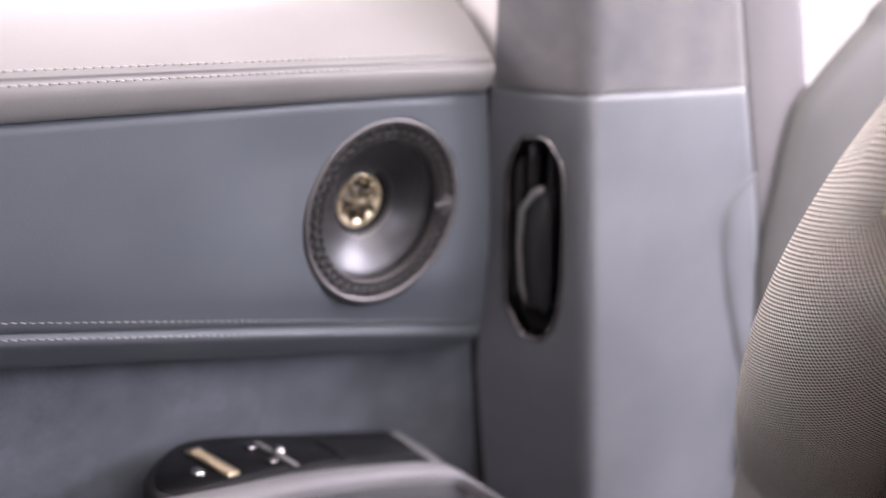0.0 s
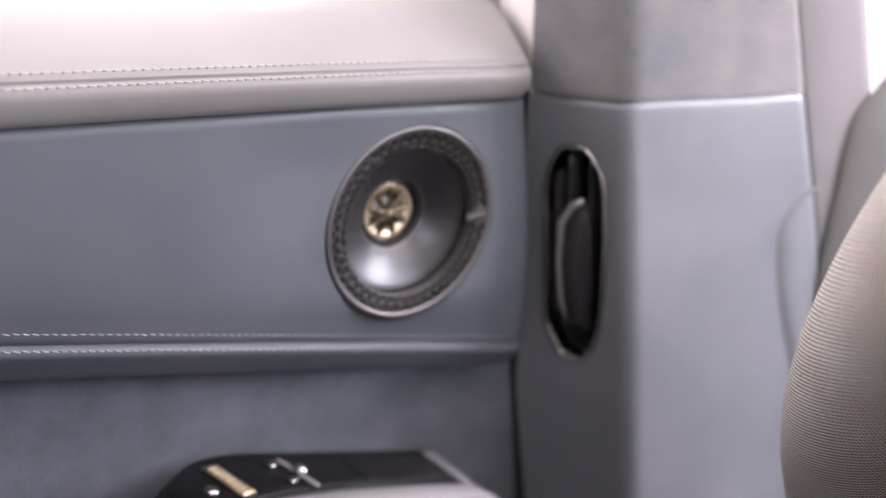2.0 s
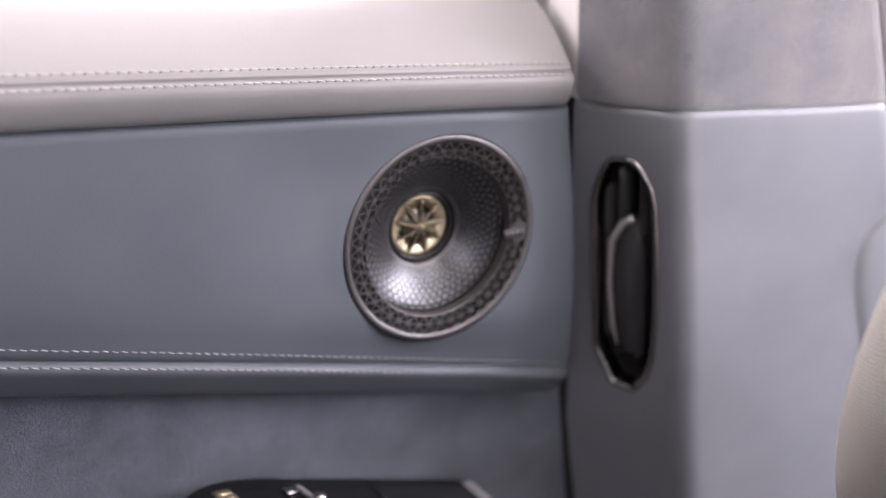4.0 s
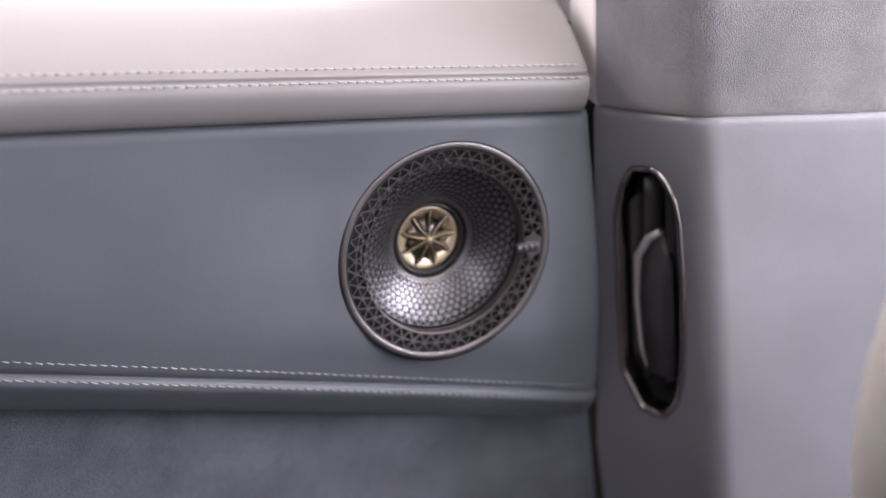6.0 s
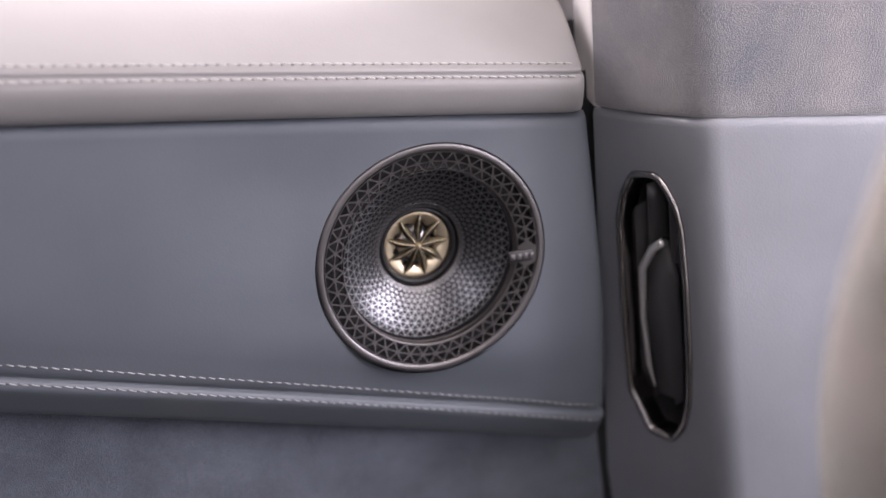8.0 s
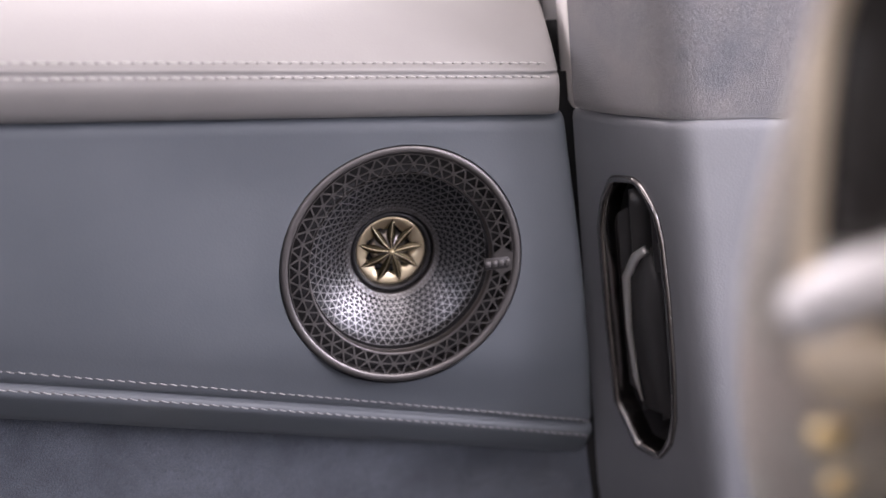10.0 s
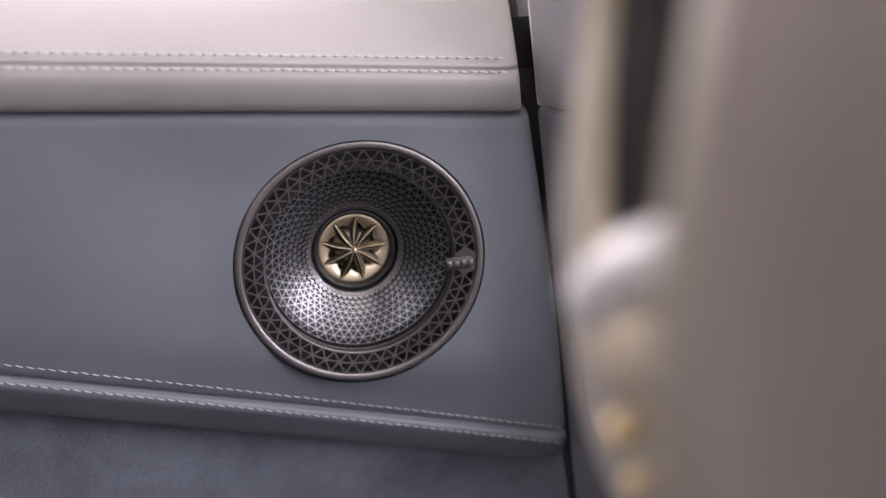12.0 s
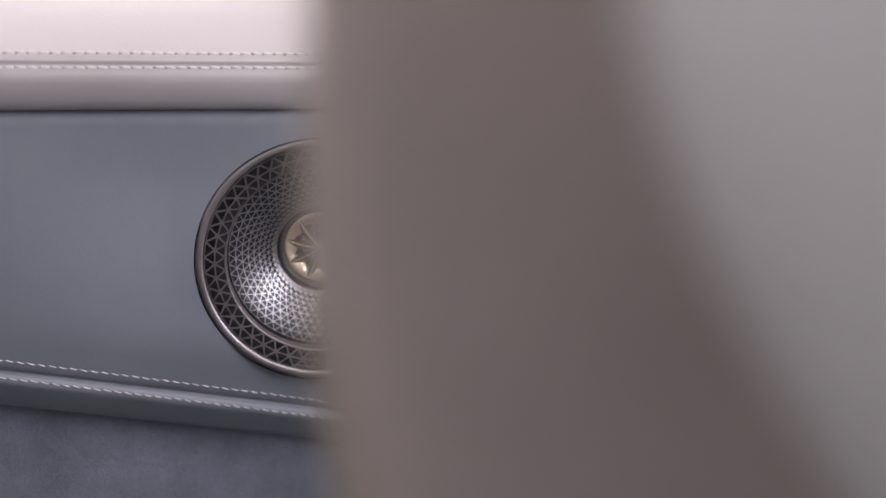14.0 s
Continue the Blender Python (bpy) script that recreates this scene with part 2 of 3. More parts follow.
ROLL = [(0.012, -0.003), (-0.003, -0.0024), (-0.0072, -0.0015), (-0.0104, 0.0006), (-0.0131, 0.0036), (-0.0155, 0.0074), (-0.0175, 0.0110), (-0.0185, 0.0140), (-0.0183, 0.0164), (-0.0172, 0.0176),
        (-0.0128, 0.0184), (-0.0156, 0.0196), (-0.0150, 0.0206), (-0.0130, 0.0222), (-0.0090, 0.0252), (-0.002, 0.0300), (0.008, 0.0362), (0.020, 0.0425), (0.032, 0.0465), (0.044, 0.0480), (0.056, 0.0472), (0.066, 0.044)]
END = [(0.003, 0.0002), (0.0055, 0.0012), (0.0072, 0.0032), (0.008, 0.007), (0.008, 0.03)]


def roll_section(x):
    return [(y + bow(x), z_groove(x) + z) for y, z in ROLL]


TURN_X, TURN_Z = -0.006, -0.032


def panel_section(x):
    zg, zs = z_groove(x), z_seam(x)
    top = [(0.010, zg + 0.002), (0.004, zg - 0.0020), (-0.0022, zg - 0.0034), (-0.0040, zg - 0.006)]
    n = 30
    mid = []
    for k in range(1, n):
        z = zg - 0.006 + (zs + 0.014 - zg + 0.006) * k / n
        f = k / n
        mid.append((-0.0040 + 0.0048 * f + 0.0057 * f ** 4, z))
    low = [(0.0072, zs + 0.012), (0.0084, zs + 0.006), (0.0094, zs + 0.0028), (0.0112, zs + 0.0010), (0.0130, zs), (0.0110, zs - 0.0008), (0.0094, zs - 0.0022), (0.0093, zs - 0.0042),
           (0.0104, zs - 0.0066), (0.0130, zs - 0.0100), (0.0168, zs - 0.0148), (0.0212, zs - 0.0203), (0.0250, zs - 0.0243), (0.0295, zs - 0.0263), (0.045, zs - 0.0270)]
    out = []
    for y, z in top + mid + low:
        d = math.hypot(x, z - 0.5)
        f = min(1.0, 0.061 / max(d, 1e-6))
        xr, zr = x * f, 0.5 + (z - 0.5) * f
        g = min(1.0, max(0.0, (zg - 0.006 - zr) / (zg - 0.006 - zs - 0.014)))
        plain = -0.0040 + 0.0048 * g + 0.0057 * g ** 4 + bow(xr)
        w = 1.0
        for k in ((0.135 - d) / 0.074, (z - zs - 0.006) / 0.040, (zg + 0.002 - z) / 0.042):
            k = min(1.0, max(0.0, k))
            w *= k * k * (3 - 2 * k)
        out.append((y + bow(x) + (TURN_Z * xr - TURN_X * (zr - 0.5) - 0.0015 - plain) * w, z))
    return out


def lower_section(x):
    zs = z_seam(x) - 0.020
    out = []
    for k in range(14):
        z = zs + (0.12 - zs) * k / 13
        out.append((0.046 - 0.004 * math.sin(k / 13 * 2.2) + bow(x), z))
    return out


def cut(ob, cutter):
    """The mesh of ob with the cutter's volume taken away for good."""
    mod = ob.modifiers.new("cut", "BOOLEAN")
    mod.operation, mod.object, mod.solver = "DIFFERENCE", cutter, "EXACT"
    deps = bpy.context.evaluated_depsgraph_get()
    mesh = bpy.data.meshes.new_from_object(ob.evaluated_get(deps))
    ob.modifiers.clear()
    old = ob.data
    ob.data = mesh
    mesh.name = old.name
    bpy.data.meshes.remove(old)
    bpy.data.objects.remove(cutter)


SPEAKER = Vector((0.0, -0.0018, 0.5))
TURNED = Matrix.Rotation(TURN_Z, 4, "Z") @ Matrix.Rotation(TURN_X, 4, "X")
door = thing("door_card", "car door card in slate leather and suede with pale padded top", "car door", (-0.35, 0.03, 0.12))
part("top_roll", door_sheet(roll_section, END, roll_end), LEATHER_TOP, door, "pale grey leather padded top roll")
panel = part("door_panel", door_sheet(panel_section, END), LEATHER_DOOR, door, "slate grey leather panel round the loudspeaker")
hole = part("hole", lathe([(0.0, -0.05), (0.0576, -0.05), (0.0576, 0.06), (0.0, 0.06)], SPEAKER, TURNED, seg=160), BLACK)
cut(panel, hole)
part("lower_panel", door_sheet(lower_section, [(dx * 1.5 + 0.0215, p) for dx, p in END]), SUEDE_DOOR, door, "slate blue-grey suede lower panel")


def stitches(name, where, material, parent, pitch=0.0044, x0=-0.62, x1=0.071, slant=0.0006):
    """Short raised thread ends along a line; where(x) gives the point and the outward way."""
    bm = bmesh.new()
    x = x0
    while x < x1:
        a, n = where(x)
        b, _ = where(x + pitch * 0.82)
        a, b, n = Vector(a), Vector(b), Vector(n).normalized()
        side = (b - a).cross(n).normalized()
        j = random.uniform(-0.00012, 0.00012)
        rows = []
        for t, w, h in ((0, 0.00012, -0.0004), (0.15, 0.00024, 0.00005), (0.5, 0.00029, 0.00020), (0.85, 0.00024, 0.00005), (1, 0.00012, -0.0004)):
            c = a.lerp(b, t) + side * ((t - 0.5) * slant + j) + n * h
            rows.append([bm.verts.new(c + side * w), bm.verts.new(c + n * w * 0.9), bm.verts.new(c - side * w), bm.verts.new(c - n * w * 0.7)])
        for r, s in zip(rows, rows[1:]):
            for k in range(4):
                bm.faces.new((r[k], r[(k + 1) % 4], s[(k + 1) % 4], s[k]))
        x += pitch
    holes = bmesh.new()
    wide = 0.00042 if material is DARK_THREAD else 0.00024
    x = x0
    while x < x1:
        a, n = where(x - pitch * 0.09)
        b, _ = where(x - pitch * 0.09 + 0.001)
        a, n = Vector(a), Vector(n).normalized()
        along = (Vector(b) - a).normalized()
        side = along.cross(n).normalized()
        c = a + n * 0.00012
        rim = [holes.verts.new(c + along * wide * math.cos(q) + side * wide * 0.55 * math.sin(q)) for q in [2 * math.pi * k / 8 for k in range(8)]]
        tip = holes.verts.new(c - n * 0.0012)
        foot = [holes.verts.new(c - n * 0.0006 + along * 0.0010 * math.cos(q) + side * 0.0005 * math.sin(q)) for q in [2 * math.pi * k / 8 for k in range(8)]]
        for k in range(8):
            holes.faces.new((rim[k], rim[(k + 1) % 8], foot[(k + 1) % 8], foot[k]))
            holes.faces.new((foot[k], foot[(k + 1) % 8], tip))
        holes.faces.new(rim)
        x += pitch
    tagged(part("needle_hole", holes, NEEDLE if material is DARK_THREAD else NEEDLE_PALE, parent, "small dark needle holes between the stitches"), kind="stuff")
    return part(name, bm, material, parent, "row of pale slanted thread stitches")


tagged(stitches("stitching", lambda x: ((x, -0.0185 + bow(x), z_groove(x) + 0.0160), (0, -0.9, 0.45)), THREAD, door, x1=0.066), kind="stuff")
tagged(stitches("stitching", lambda x: ((x, -0.0145 + bow(x), z_groove(x) + 0.0214), (0, -0.65, 0.75)), THREAD, door, x1=0.066), kind="stuff")
tagged(stitches("stitching", lambda x: ((x, 0.0083 + bow(x), z_seam(x) + 0.0062), (0, -1, 0.05)), DARK_THREAD, door, x1=0.098), kind="stuff")
tagged(stitches("stitching", lambda x: ((x, 0.0092 + bow(x), z_seam(x) - 0.0030), (0, -1, -0.05)), DARK_THREAD, door, x1=0.101), kind="stuff")
# inner body of the door behind the card
part("door_core", bevel_box((1.04, 0.02, 0.50), (-0.46, 0.072, 0.345), 0.004), BLACK, door)

# armrest with the switch panel


def z_arm(x):
    return 0.333 - 0.34 * x


def arm_outline(inset, n=24):
    """Plan outline of the switch panel: rounded at the rear end."""
    pts = [(0.043 - inset, 0.030), (0.041 - inset, 0.012), (0.038 - inset, -0.0165 + inset), (-0.044, -0.0155 + inset), (-0.0876, -0.0205 + inset), (-0.1306, -0.0325 + inset), (-0.160, -0.0400 + inset)]
    tail = [(-0.160, -0.0400 + inset), (-0.1725 + inset, -0.0278), (-0.167 + inset, -0.012), (-0.1585 + inset, -0.0015), (-0.1418 + inset * 0.8, 0.0160), (-0.120 + inset * 0.4, 0.0265), (-0.095, 0.030)]
    pts += [(v.x, v.y) for v in spline([Vector((x, y, 0)) for x, y in tail], 20)[1:]]
    return pts


def slab(outline, top, thick, r=0.002):
    bm = bmesh.new()
    lo = [bm.verts.new((x, y, top(x) - thick)) for x, y in outline]
    hi = [bm.verts.new((x, y, top(x) - r)) for x, y in outline]
    cx = sum(p[0] for p in outline) / len(outline)
    cy = sum(p[1] for p in outline) / len(outline)
    inn = []
    for x, y in outline:
        d = Vector((cx - x, cy - y)).normalized() * r
        inn.append(bm.verts.new((x + d.x, y + d.y, top(x + d.x))))
    n = len(outline)
    for k in range(n):
        l = (k + 1) % n
        bm.faces.new((lo[k], lo[l], hi[l], hi[k]))
        bm.faces.new((hi[k], hi[l], inn[l], inn[k]))
    bm.faces.new(inn)
    bm.faces.new(lo[::-1])
    return bm


armrest = part("armrest", slab(arm_outline(0.0), z_arm, 0.06, 0.004), BLACK, door, "black door armrest")
part("switch_panel", slab(arm_outline(0.006), lambda x: z_arm(x) + 0.0012, 0.004, 0.0012), SWITCH_BLACK, armrest, "gloss black switch panel")


def switch(x, y, w, d, material, name, h=0.0025, turn=0.0):
    tilt = Matrix.Rotation(math.atan(0.34), 4, "Y") @ Matrix.Rotation(radians(turn), 4, "Z")
    return part(name, bevel_box((w, d, h), (x, y, z_arm(x) + 0.0012 + h / 2), min(w, d, h) * 0.35, 2, tilt), material, armrest)


gold_bar = switch(-0.1212, -0.0045, 0.0105, 0.034, GOLD, "button", 0.0022, 15)
gold_bar["label"] = "champagne gold button bar"
for k in range(7):
    way = Matrix.Rotation(math.atan(0.34), 4, "Y") @ Matrix.Rotation(radians(15), 4, "Z")
    at = Vector((-0.1212, -0.0045, z_arm(-0.1212) + 0.0012)) + way @ Vector((0, -0.0138 + 0.0046 * k, 0.0024))
    part("rib", bevel_box((0.0092, 0.0038, 0.0008), at, 0.0003, 2, way), GOLD, gold_bar)
part("button", lathe([(0.0, -0.0018), (0.0032, -0.0016), (0.0042, -0.0004), (0.0042, 0.002)], Vector((-0.1356, -0.0137, z_arm(-0.1356) + 0.0016)), Matrix.Rotation(math.atan(0.34), 4, "Y") @ Matrix.Rotation(radians(-90), 4, "X"), seg=24), CHROME, armrest, "round chrome button")
switch(-0.0740, 0.0025, 0.0035, 0.034, SILVER_TRIM, "switch_strip", 0.002, 14)
part("knob", lathe([(0.0, -0.0040), (0.0030, -0.0034), (0.0042, -0.0010), (0.0042, 0.003)], Vector((-0.0722, 0.0027, z_arm(-0.0722) + 0.003)), Matrix.Rotation(math.atan(0.34), 4, "Y") @ Matrix.Rotation(radians(-90), 4, "X"), seg=24), CHROME, armrest, "chrome mirror knob")
switch(-0.0845, 0.0130, 0.009, 0.006, DARK_CHROME, "switch", 0.0025, 14)
switch(-0.0822, -0.0062, 0.009, 0.006, DARK_CHROME, "switch", 0.0025, 14)
switch(0.0, 0.006, 0.066, 0.030, BLACK, "switch_recess", 0.0008)
part("end_trim", loft([[(0.036 + 0.020 * a, 0.026 - 0.046 * b, z_arm(0.036 + 0.020 * a) + 0.0035 * math.sin(math.pi * min(1, a * 1.2 + 0.1)) - 0.010 * a * a) for a in [k / 10 for k in range(11)]] for b in [k / 8 for k in range(9)]]), SILVER_TRIM, armrest, "satin silver end of the switch panel")
# silver edge of the pull below the switches
edge_line = spline([(-0.185, -0.048, z_arm(-0.185) - 0.004), (-0.14, -0.046, z_arm(-0.14)), (-0.09, -0.037, z_arm(-0.09)), (-0.03, -0.031, z_arm(-0.03)), (0.03, -0.031, z_arm(0.03)), (0.05, -0.036, z_arm(0.05) - 0.004), (0.065, -0.075, z_arm(0.06) - 0.016), (0.07, -0.12, z_arm(0.06) - 0.04)], 40)
rows = []
for p in edge_line:
    rows.append([p + Vector((0, dy, dz)) for dy, dz in ((0.012, -0.012), (0.013, 0.001), (0.010, 0.003), (0.004, 0.003), (0.0, 0.0015), (-0.002, -0.002), (-0.001, -0.010))])
part("grab_trim", loft(rows), SILVER_TRIM, armrest, "satin silver pull-handle trim")
rows = []
for p in edge_line[:34]:
    rows.append([p + Vector((0, dy, dz)) for dy, dz in ((-0.0012, -0.007), (-0.012, -0.016), (-0.04, -0.030), (-0.05, -0.07))])
part("grab_recess", loft(rows), BLACK, armrest)

# ---- the loudspeaker ----
speaker = thing("loudspeaker", "round gunmetal door loudspeaker with perforated triangle grille and gold centre", "loudspeaker", SPEAKER)
speaker.matrix_world = Matrix.Translation(SPEAKER) @ TURNED @ Matrix.Scale(0.985, 4)
part("rim", lathe([(0.0560, 0.010), (0.0581, 0.008), (0.0581, 0.0008), (0.0579, 0.0000), (0.0573, -0.0005), (0.0566, -0.0006), (0.0552, -0.0005), (0.0544, -0.0001), (0.0540, 0.0010), (0.0538, 0.004), (0.0560, 0.010)], SPEAKER, seg=128), GUNMETAL, speaker, "satin gunmetal rim")
part("housing", lathe([(0.0590, 0.0006), (0.0585, 0.045), (0.012, 0.055), (0.0, 0.055)], SPEAKER), BLACK, speaker)


def ring_depth(r):
    """The outer ring is all but flat."""
    return 0.0008 + 0.0015 * (max(0.0, 0.0540 - r) / 0.0093) ** 1.1


def cone_depth(r):
    """The shallow funnel set back behind the ring."""
    t = max(0.0, (0.0434 - r) / (0.0434 - 0.0205))
    return 0.0105 + 0.0117 * t ** 1.3


def lattice(radii, count, keep, hollow, thick, depth):
    """Rings of triangles, each with a triangular hole, on the grille's surface."""
    bm = bmesh.new()

    def at(k, i, lift=0.0):
        r = radii[k]
        a = 2 * math.pi * (i + 0.5 * (k % 2)) / count
        return Vector((r * math.cos(a), depth(r) + lift, r * math.sin(a)))

    for k in range(len(radii) - 1):
        for i in range(count):
            if k % 2 == 0:
                tris = ((at(k, i), at(k, i + 1), at(k + 1, i)), (at(k, i + 1), at(k + 1, i + 1), at(k + 1, i)))
            else:
                tris = ((at(k, i), at(k, i + 1), at(k + 1, i + 1)), (at(k, i), at(k + 1, i + 1), at(k + 1, i)))
            for tri in tris:
                g = (tri[0] + tri[1] + tri[2]) / 3
                if not keep(g):
                    bm.faces.new([bm.verts.new(p) for p in tri])
                    continue
                inner = []
                for n in range(3):
                    p, q, s = tri[n], tri[(n + 1) % 3], tri[(n + 2) % 3]
                    c = g + (p - g) * hollow
                    inner.append((c + (q - p) * 0.10 * hollow, c + (s - p) * 0.10 * hollow))
                for n in range(3):
                    m = (n + 1) % 3
                    bm.faces.new([bm.verts.new(p) for p in (tri[n], tri[m], inner[m][1], inner[n][0])])
                    bm.faces.new([bm.verts.new(p) for p in (tri[n], inner[n][0], inner[n][1])])
    bmesh.ops.remove_doubles(bm, verts=bm.verts, dist=1e-6)
    bmesh.ops.recalc_face_normals(bm, faces=bm.faces)
    bmesh.ops.solidify(bm, geom=bm.faces[:], thickness=thick)
    bmesh.ops.translate(bm, vec=SPEAKER, verts=bm.verts)
    return bm


def open_here(g):
    a = math.degrees(math.atan2(g.z, g.x))
    return not (-9.5 < a < 0.5 and g.x > 0.0385)


part("outer_grille", lattice([0.0541, 0.0493, 0.0447], 46, open_here, 0.80, 0.0008, ring_depth), DARK_RING, speaker, "ring of triangular perforations", smooth=False)
part("ring_lip", lathe([(0.0450, 0.0030), (0.0447, 0.0021), (0.0442, 0.0022), (0.0440, 0.0030), (0.0440, 0.0062), (0.0438, 0.0064)], SPEAKER), GUNMETAL, speaker)
radii = [0.0434]
while radii[-1] > 0.0232:
    radii.append(radii[-1] - (0.0030 * radii[-1] / 0.0434 + 0.0002))
part("inner_grille", lattice(radii, 54, lambda g: True, 0.85, 0.0005, cone_depth), GRILLE, speaker, "funnel of fine triangular perforations", smooth=False)
part("surround", lathe([(0.0560, 0.0100), (0.0520, 0.0100), (0.0500, 0.0112), (0.0484, 0.0102), (0.0468, 0.0116), (0.0456, 0.0106), (0.0446, 0.0114), (0.0438, 0.0104), (0.0432, 0.0104), (0.0428, 0.0140)], SPEAKER), BLACK, speaker, "black rubber surround")
part("cone", lathe([(0.044, 0.0150), (0.040, 0.0168), (0.034, 0.0196), (0.028, 0.0232), (0.022, 0.0280), (0.017, 0.036)], SPEAKER), CONE, speaker, "dark satin speaker cone")
part("collar", lathe([(0.0208, 0.030), (0.0206, 0.0252), (0.0200, 0.0236), (0.0190, 0.0230), (0.0180, 0.0236), (0.0173, 0.0254), (0.0172, 0.036)], SPEAKER), surface("black_collar", (0.008, 0.008, 0.009), (0.012, 0.012, 0.013), 0.38, bump=0.05), speaker, "gloss black collar")
part("collar_foot", lathe([(0.0236, 0.0216), (0.0230, 0.0213), (0.0218, 0.0219), (0.0209, 0.0232), (0.0207, 0.029)], SPEAKER), GUNMETAL, speaker, "dark metal foot of the collar")


def gold_plate():
    """A flat ring whose inner edge is scalloped between the petals."""
    rows = []
    for r, d, wave in ((0.0174, 0.033, 0), (0.0173, 0.0262, 0), (0.0171, 0.0258, 0), (0.0164, 0.0257, 0), (0.0145, 0.0262, 0), (0.0124, 0.0266, 0.7), (0.0118, 0.0270, 1), (0.0117, 0.0310, 1)):
        rows.append([Vector(((r + wave * 0.0009 * math.cos(9 * a + 0.45)) * math.cos(a), d, (r + wave * 0.0009 * math.cos(9 * a + 0.45)) * math.sin(a))) for a in [2 * math.pi * k / 144 for k in range(144)]])
    bm = loft(rows, close_u=True)
    bmesh.ops.translate(bm, vec=SPEAKER, verts=bm.verts)
    return bm


part("gold_ring", gold_plate(), GOLD, speaker, "champagne gold ring")
part("dome", lathe([(0.0100, 0.0345), (0.0085, 0.0312), (0.0065, 0.0298), (0.0040, 0.0290), (0.0, 0.0286)], SPEAKER), surface("grey_dome", (0.42, 0.39, 0.365), (0.50, 0.47, 0.44), 0.32, 0.9), speaker, "grey metal dome")
part("dome_gap", lathe([(0.0118, 0.0300), (0.0112, 0.0330), (0.0098, 0.0335), (0.0088, 0.0322)], SPEAKER), BLACK, speaker)


def petal(angle):
    """One leaf-shaped blade from the hub to the ring, ridged along its middle."""
    rows = []
    for t in [k / 14 for k in range(15)]:
        r = 0.0010 + t * 0.0155
        w = 0.0021 * math.sin(math.pi * min(1.0, t ** 1.1 * 0.96 + 0.03)) ** 1.1 + 0.00004
        d = 0.0240 + 0.0014 * t ** 2
        sag = 0.0007 * math.sin(math.pi * t)
        fold = 0.0007 * math.sin(math.pi * (0.08 + 0.92 * t)) ** 0.8
        rows.append([(r, d + fold * 1.1, sag - w), (r, d + fold * 0.45, sag - w * 0.45), (r, d, sag), (r, d + fold * 0.45, sag + w * 0.45), (r, d + fold * 1.1, sag + w)])
    bm = loft([[Vector(p) for p in row] for row in rows])
    bmesh.ops.solidify(bm, geom=bm.faces[:], thickness=0.0002)
    ridge = tube([(0.0006 + t / 8 * 0.0160, 0.0239 + 0.0014 * (t / 8) ** 2, 0.0007 * math.sin(math.pi * t / 8)) for t in range(9)], [0.00022] * 7 + [0.0002, 0.0001], 6)
    for b in (bm, ridge):
        bmesh.ops.transform(b, matrix=Matrix.Translation(SPEAKER) @ Matrix.Rotation(angle, 4, "Y"), verts=b.verts)
    return bm, ridge


for k in range(9):
    blade, ridge = petal(-2 * math.pi * k / 9 - 0.05)
    part("ridge", ridge, GOLD, part("petal", blade, PETAL, speaker, "dark gold petal"), "bright gold ridge")
part("hub", lathe([(0.0, 0.0222), (0.0008, 0.0224), (0.0013, 0.0232), (0.0012, 0.0256), (0.0, 0.0260)], SPEAKER, seg=24), GOLD, speaker)
badge = part("badge", bevel_box((0.0145, 0.0010, 0.0060), SPEAKER + Vector((0.0465, 0.0008, -0.0042)), 0.0003, 1), surface("badge_grey", (0.060, 0.057, 0.057), (0.080, 0.077, 0.077), 0.5, 0.6), speaker, "small gunmetal badge plate")
BADGE_BAR = surface("badge_mark", (0.16, 0.154, 0.153), (0.19, 0.184, 0.182), 0.5, 0.4)
for k, w in enumerate((0.0026, 0.0024, 0.0022, 0.0020)):
    part("badge_bar", bevel_box((w, 0.0002, 0.0030), SPEAKER + Vector((0.0414 + k * 0.0034, 0.0002, -0.0042)), 0.0, 1), BADGE_BAR, badge)

# ---- pillar ----
F1 = Vector((0.088, -0.004, 0.565))
U1 = Vector((0.018, -0.058, 0)).normalized()
S1 = Vector((-0.16, 0, 1))
N1 = U1.cross(S1).normalized()
if N1.x > 0:
    N1 = -N1


def on_pillar(u, s, n=0.0):
    """A point on the rear face of the pillar: across, up from the seam, and out of it."""
    return F1 + U1 * u + S1 * s + N1 * n


BEND = 0.0580
SEAM_RISE = 0.004
U2 = Vector((0.098, -0.019, 0)).normalized()


def settle(z):
    """How far the inner face lies back, by height."""
    return 0.0041 - 0.031 * (z - 0.565)


def pillar_row(s, u0, u1, proud=0.0, turn=0.011):
    """Across the rear face, round the bend and along the inner face."""
    out = []
    n2 = Vector((U2.y, -U2.x, 0))
    def rise(d):
        return SEAM_RISE * math.exp(-(d / 0.030) ** 2 - (s / 0.05) ** 2)

    for k in range(12):
        u = u0 + (BEND - turn - u0) * k / 11
        out.append(on_pillar(u, s + rise(BEND - u), proud))
    a, c = on_pillar(BEND - turn, s + rise(turn), proud), on_pillar(BEND, s + rise(0.0), proud)
    e = c + U2 * turn
    for k in range(1, 9):
        t = k / 9
        out.append(a.lerp(c, t).lerp(c.lerp(e, t), t))
    z = c.z
    reach = (0.2116 + 0.32 * (0.6231 - z) + 1.15 * settle(z) - c.x) / U2.x
    for k in range(21):
        d = turn + (min(u1, reach) - turn) * k / 20
        out.append(c + U2 * d - S1 * (rise(0.0) - rise(d * 0.42)))
    out.append(out[-1] + U2 * 0.0015 - n2 * 0.001)
    out.append(out[-1] - n2 * 0.02)
    return out


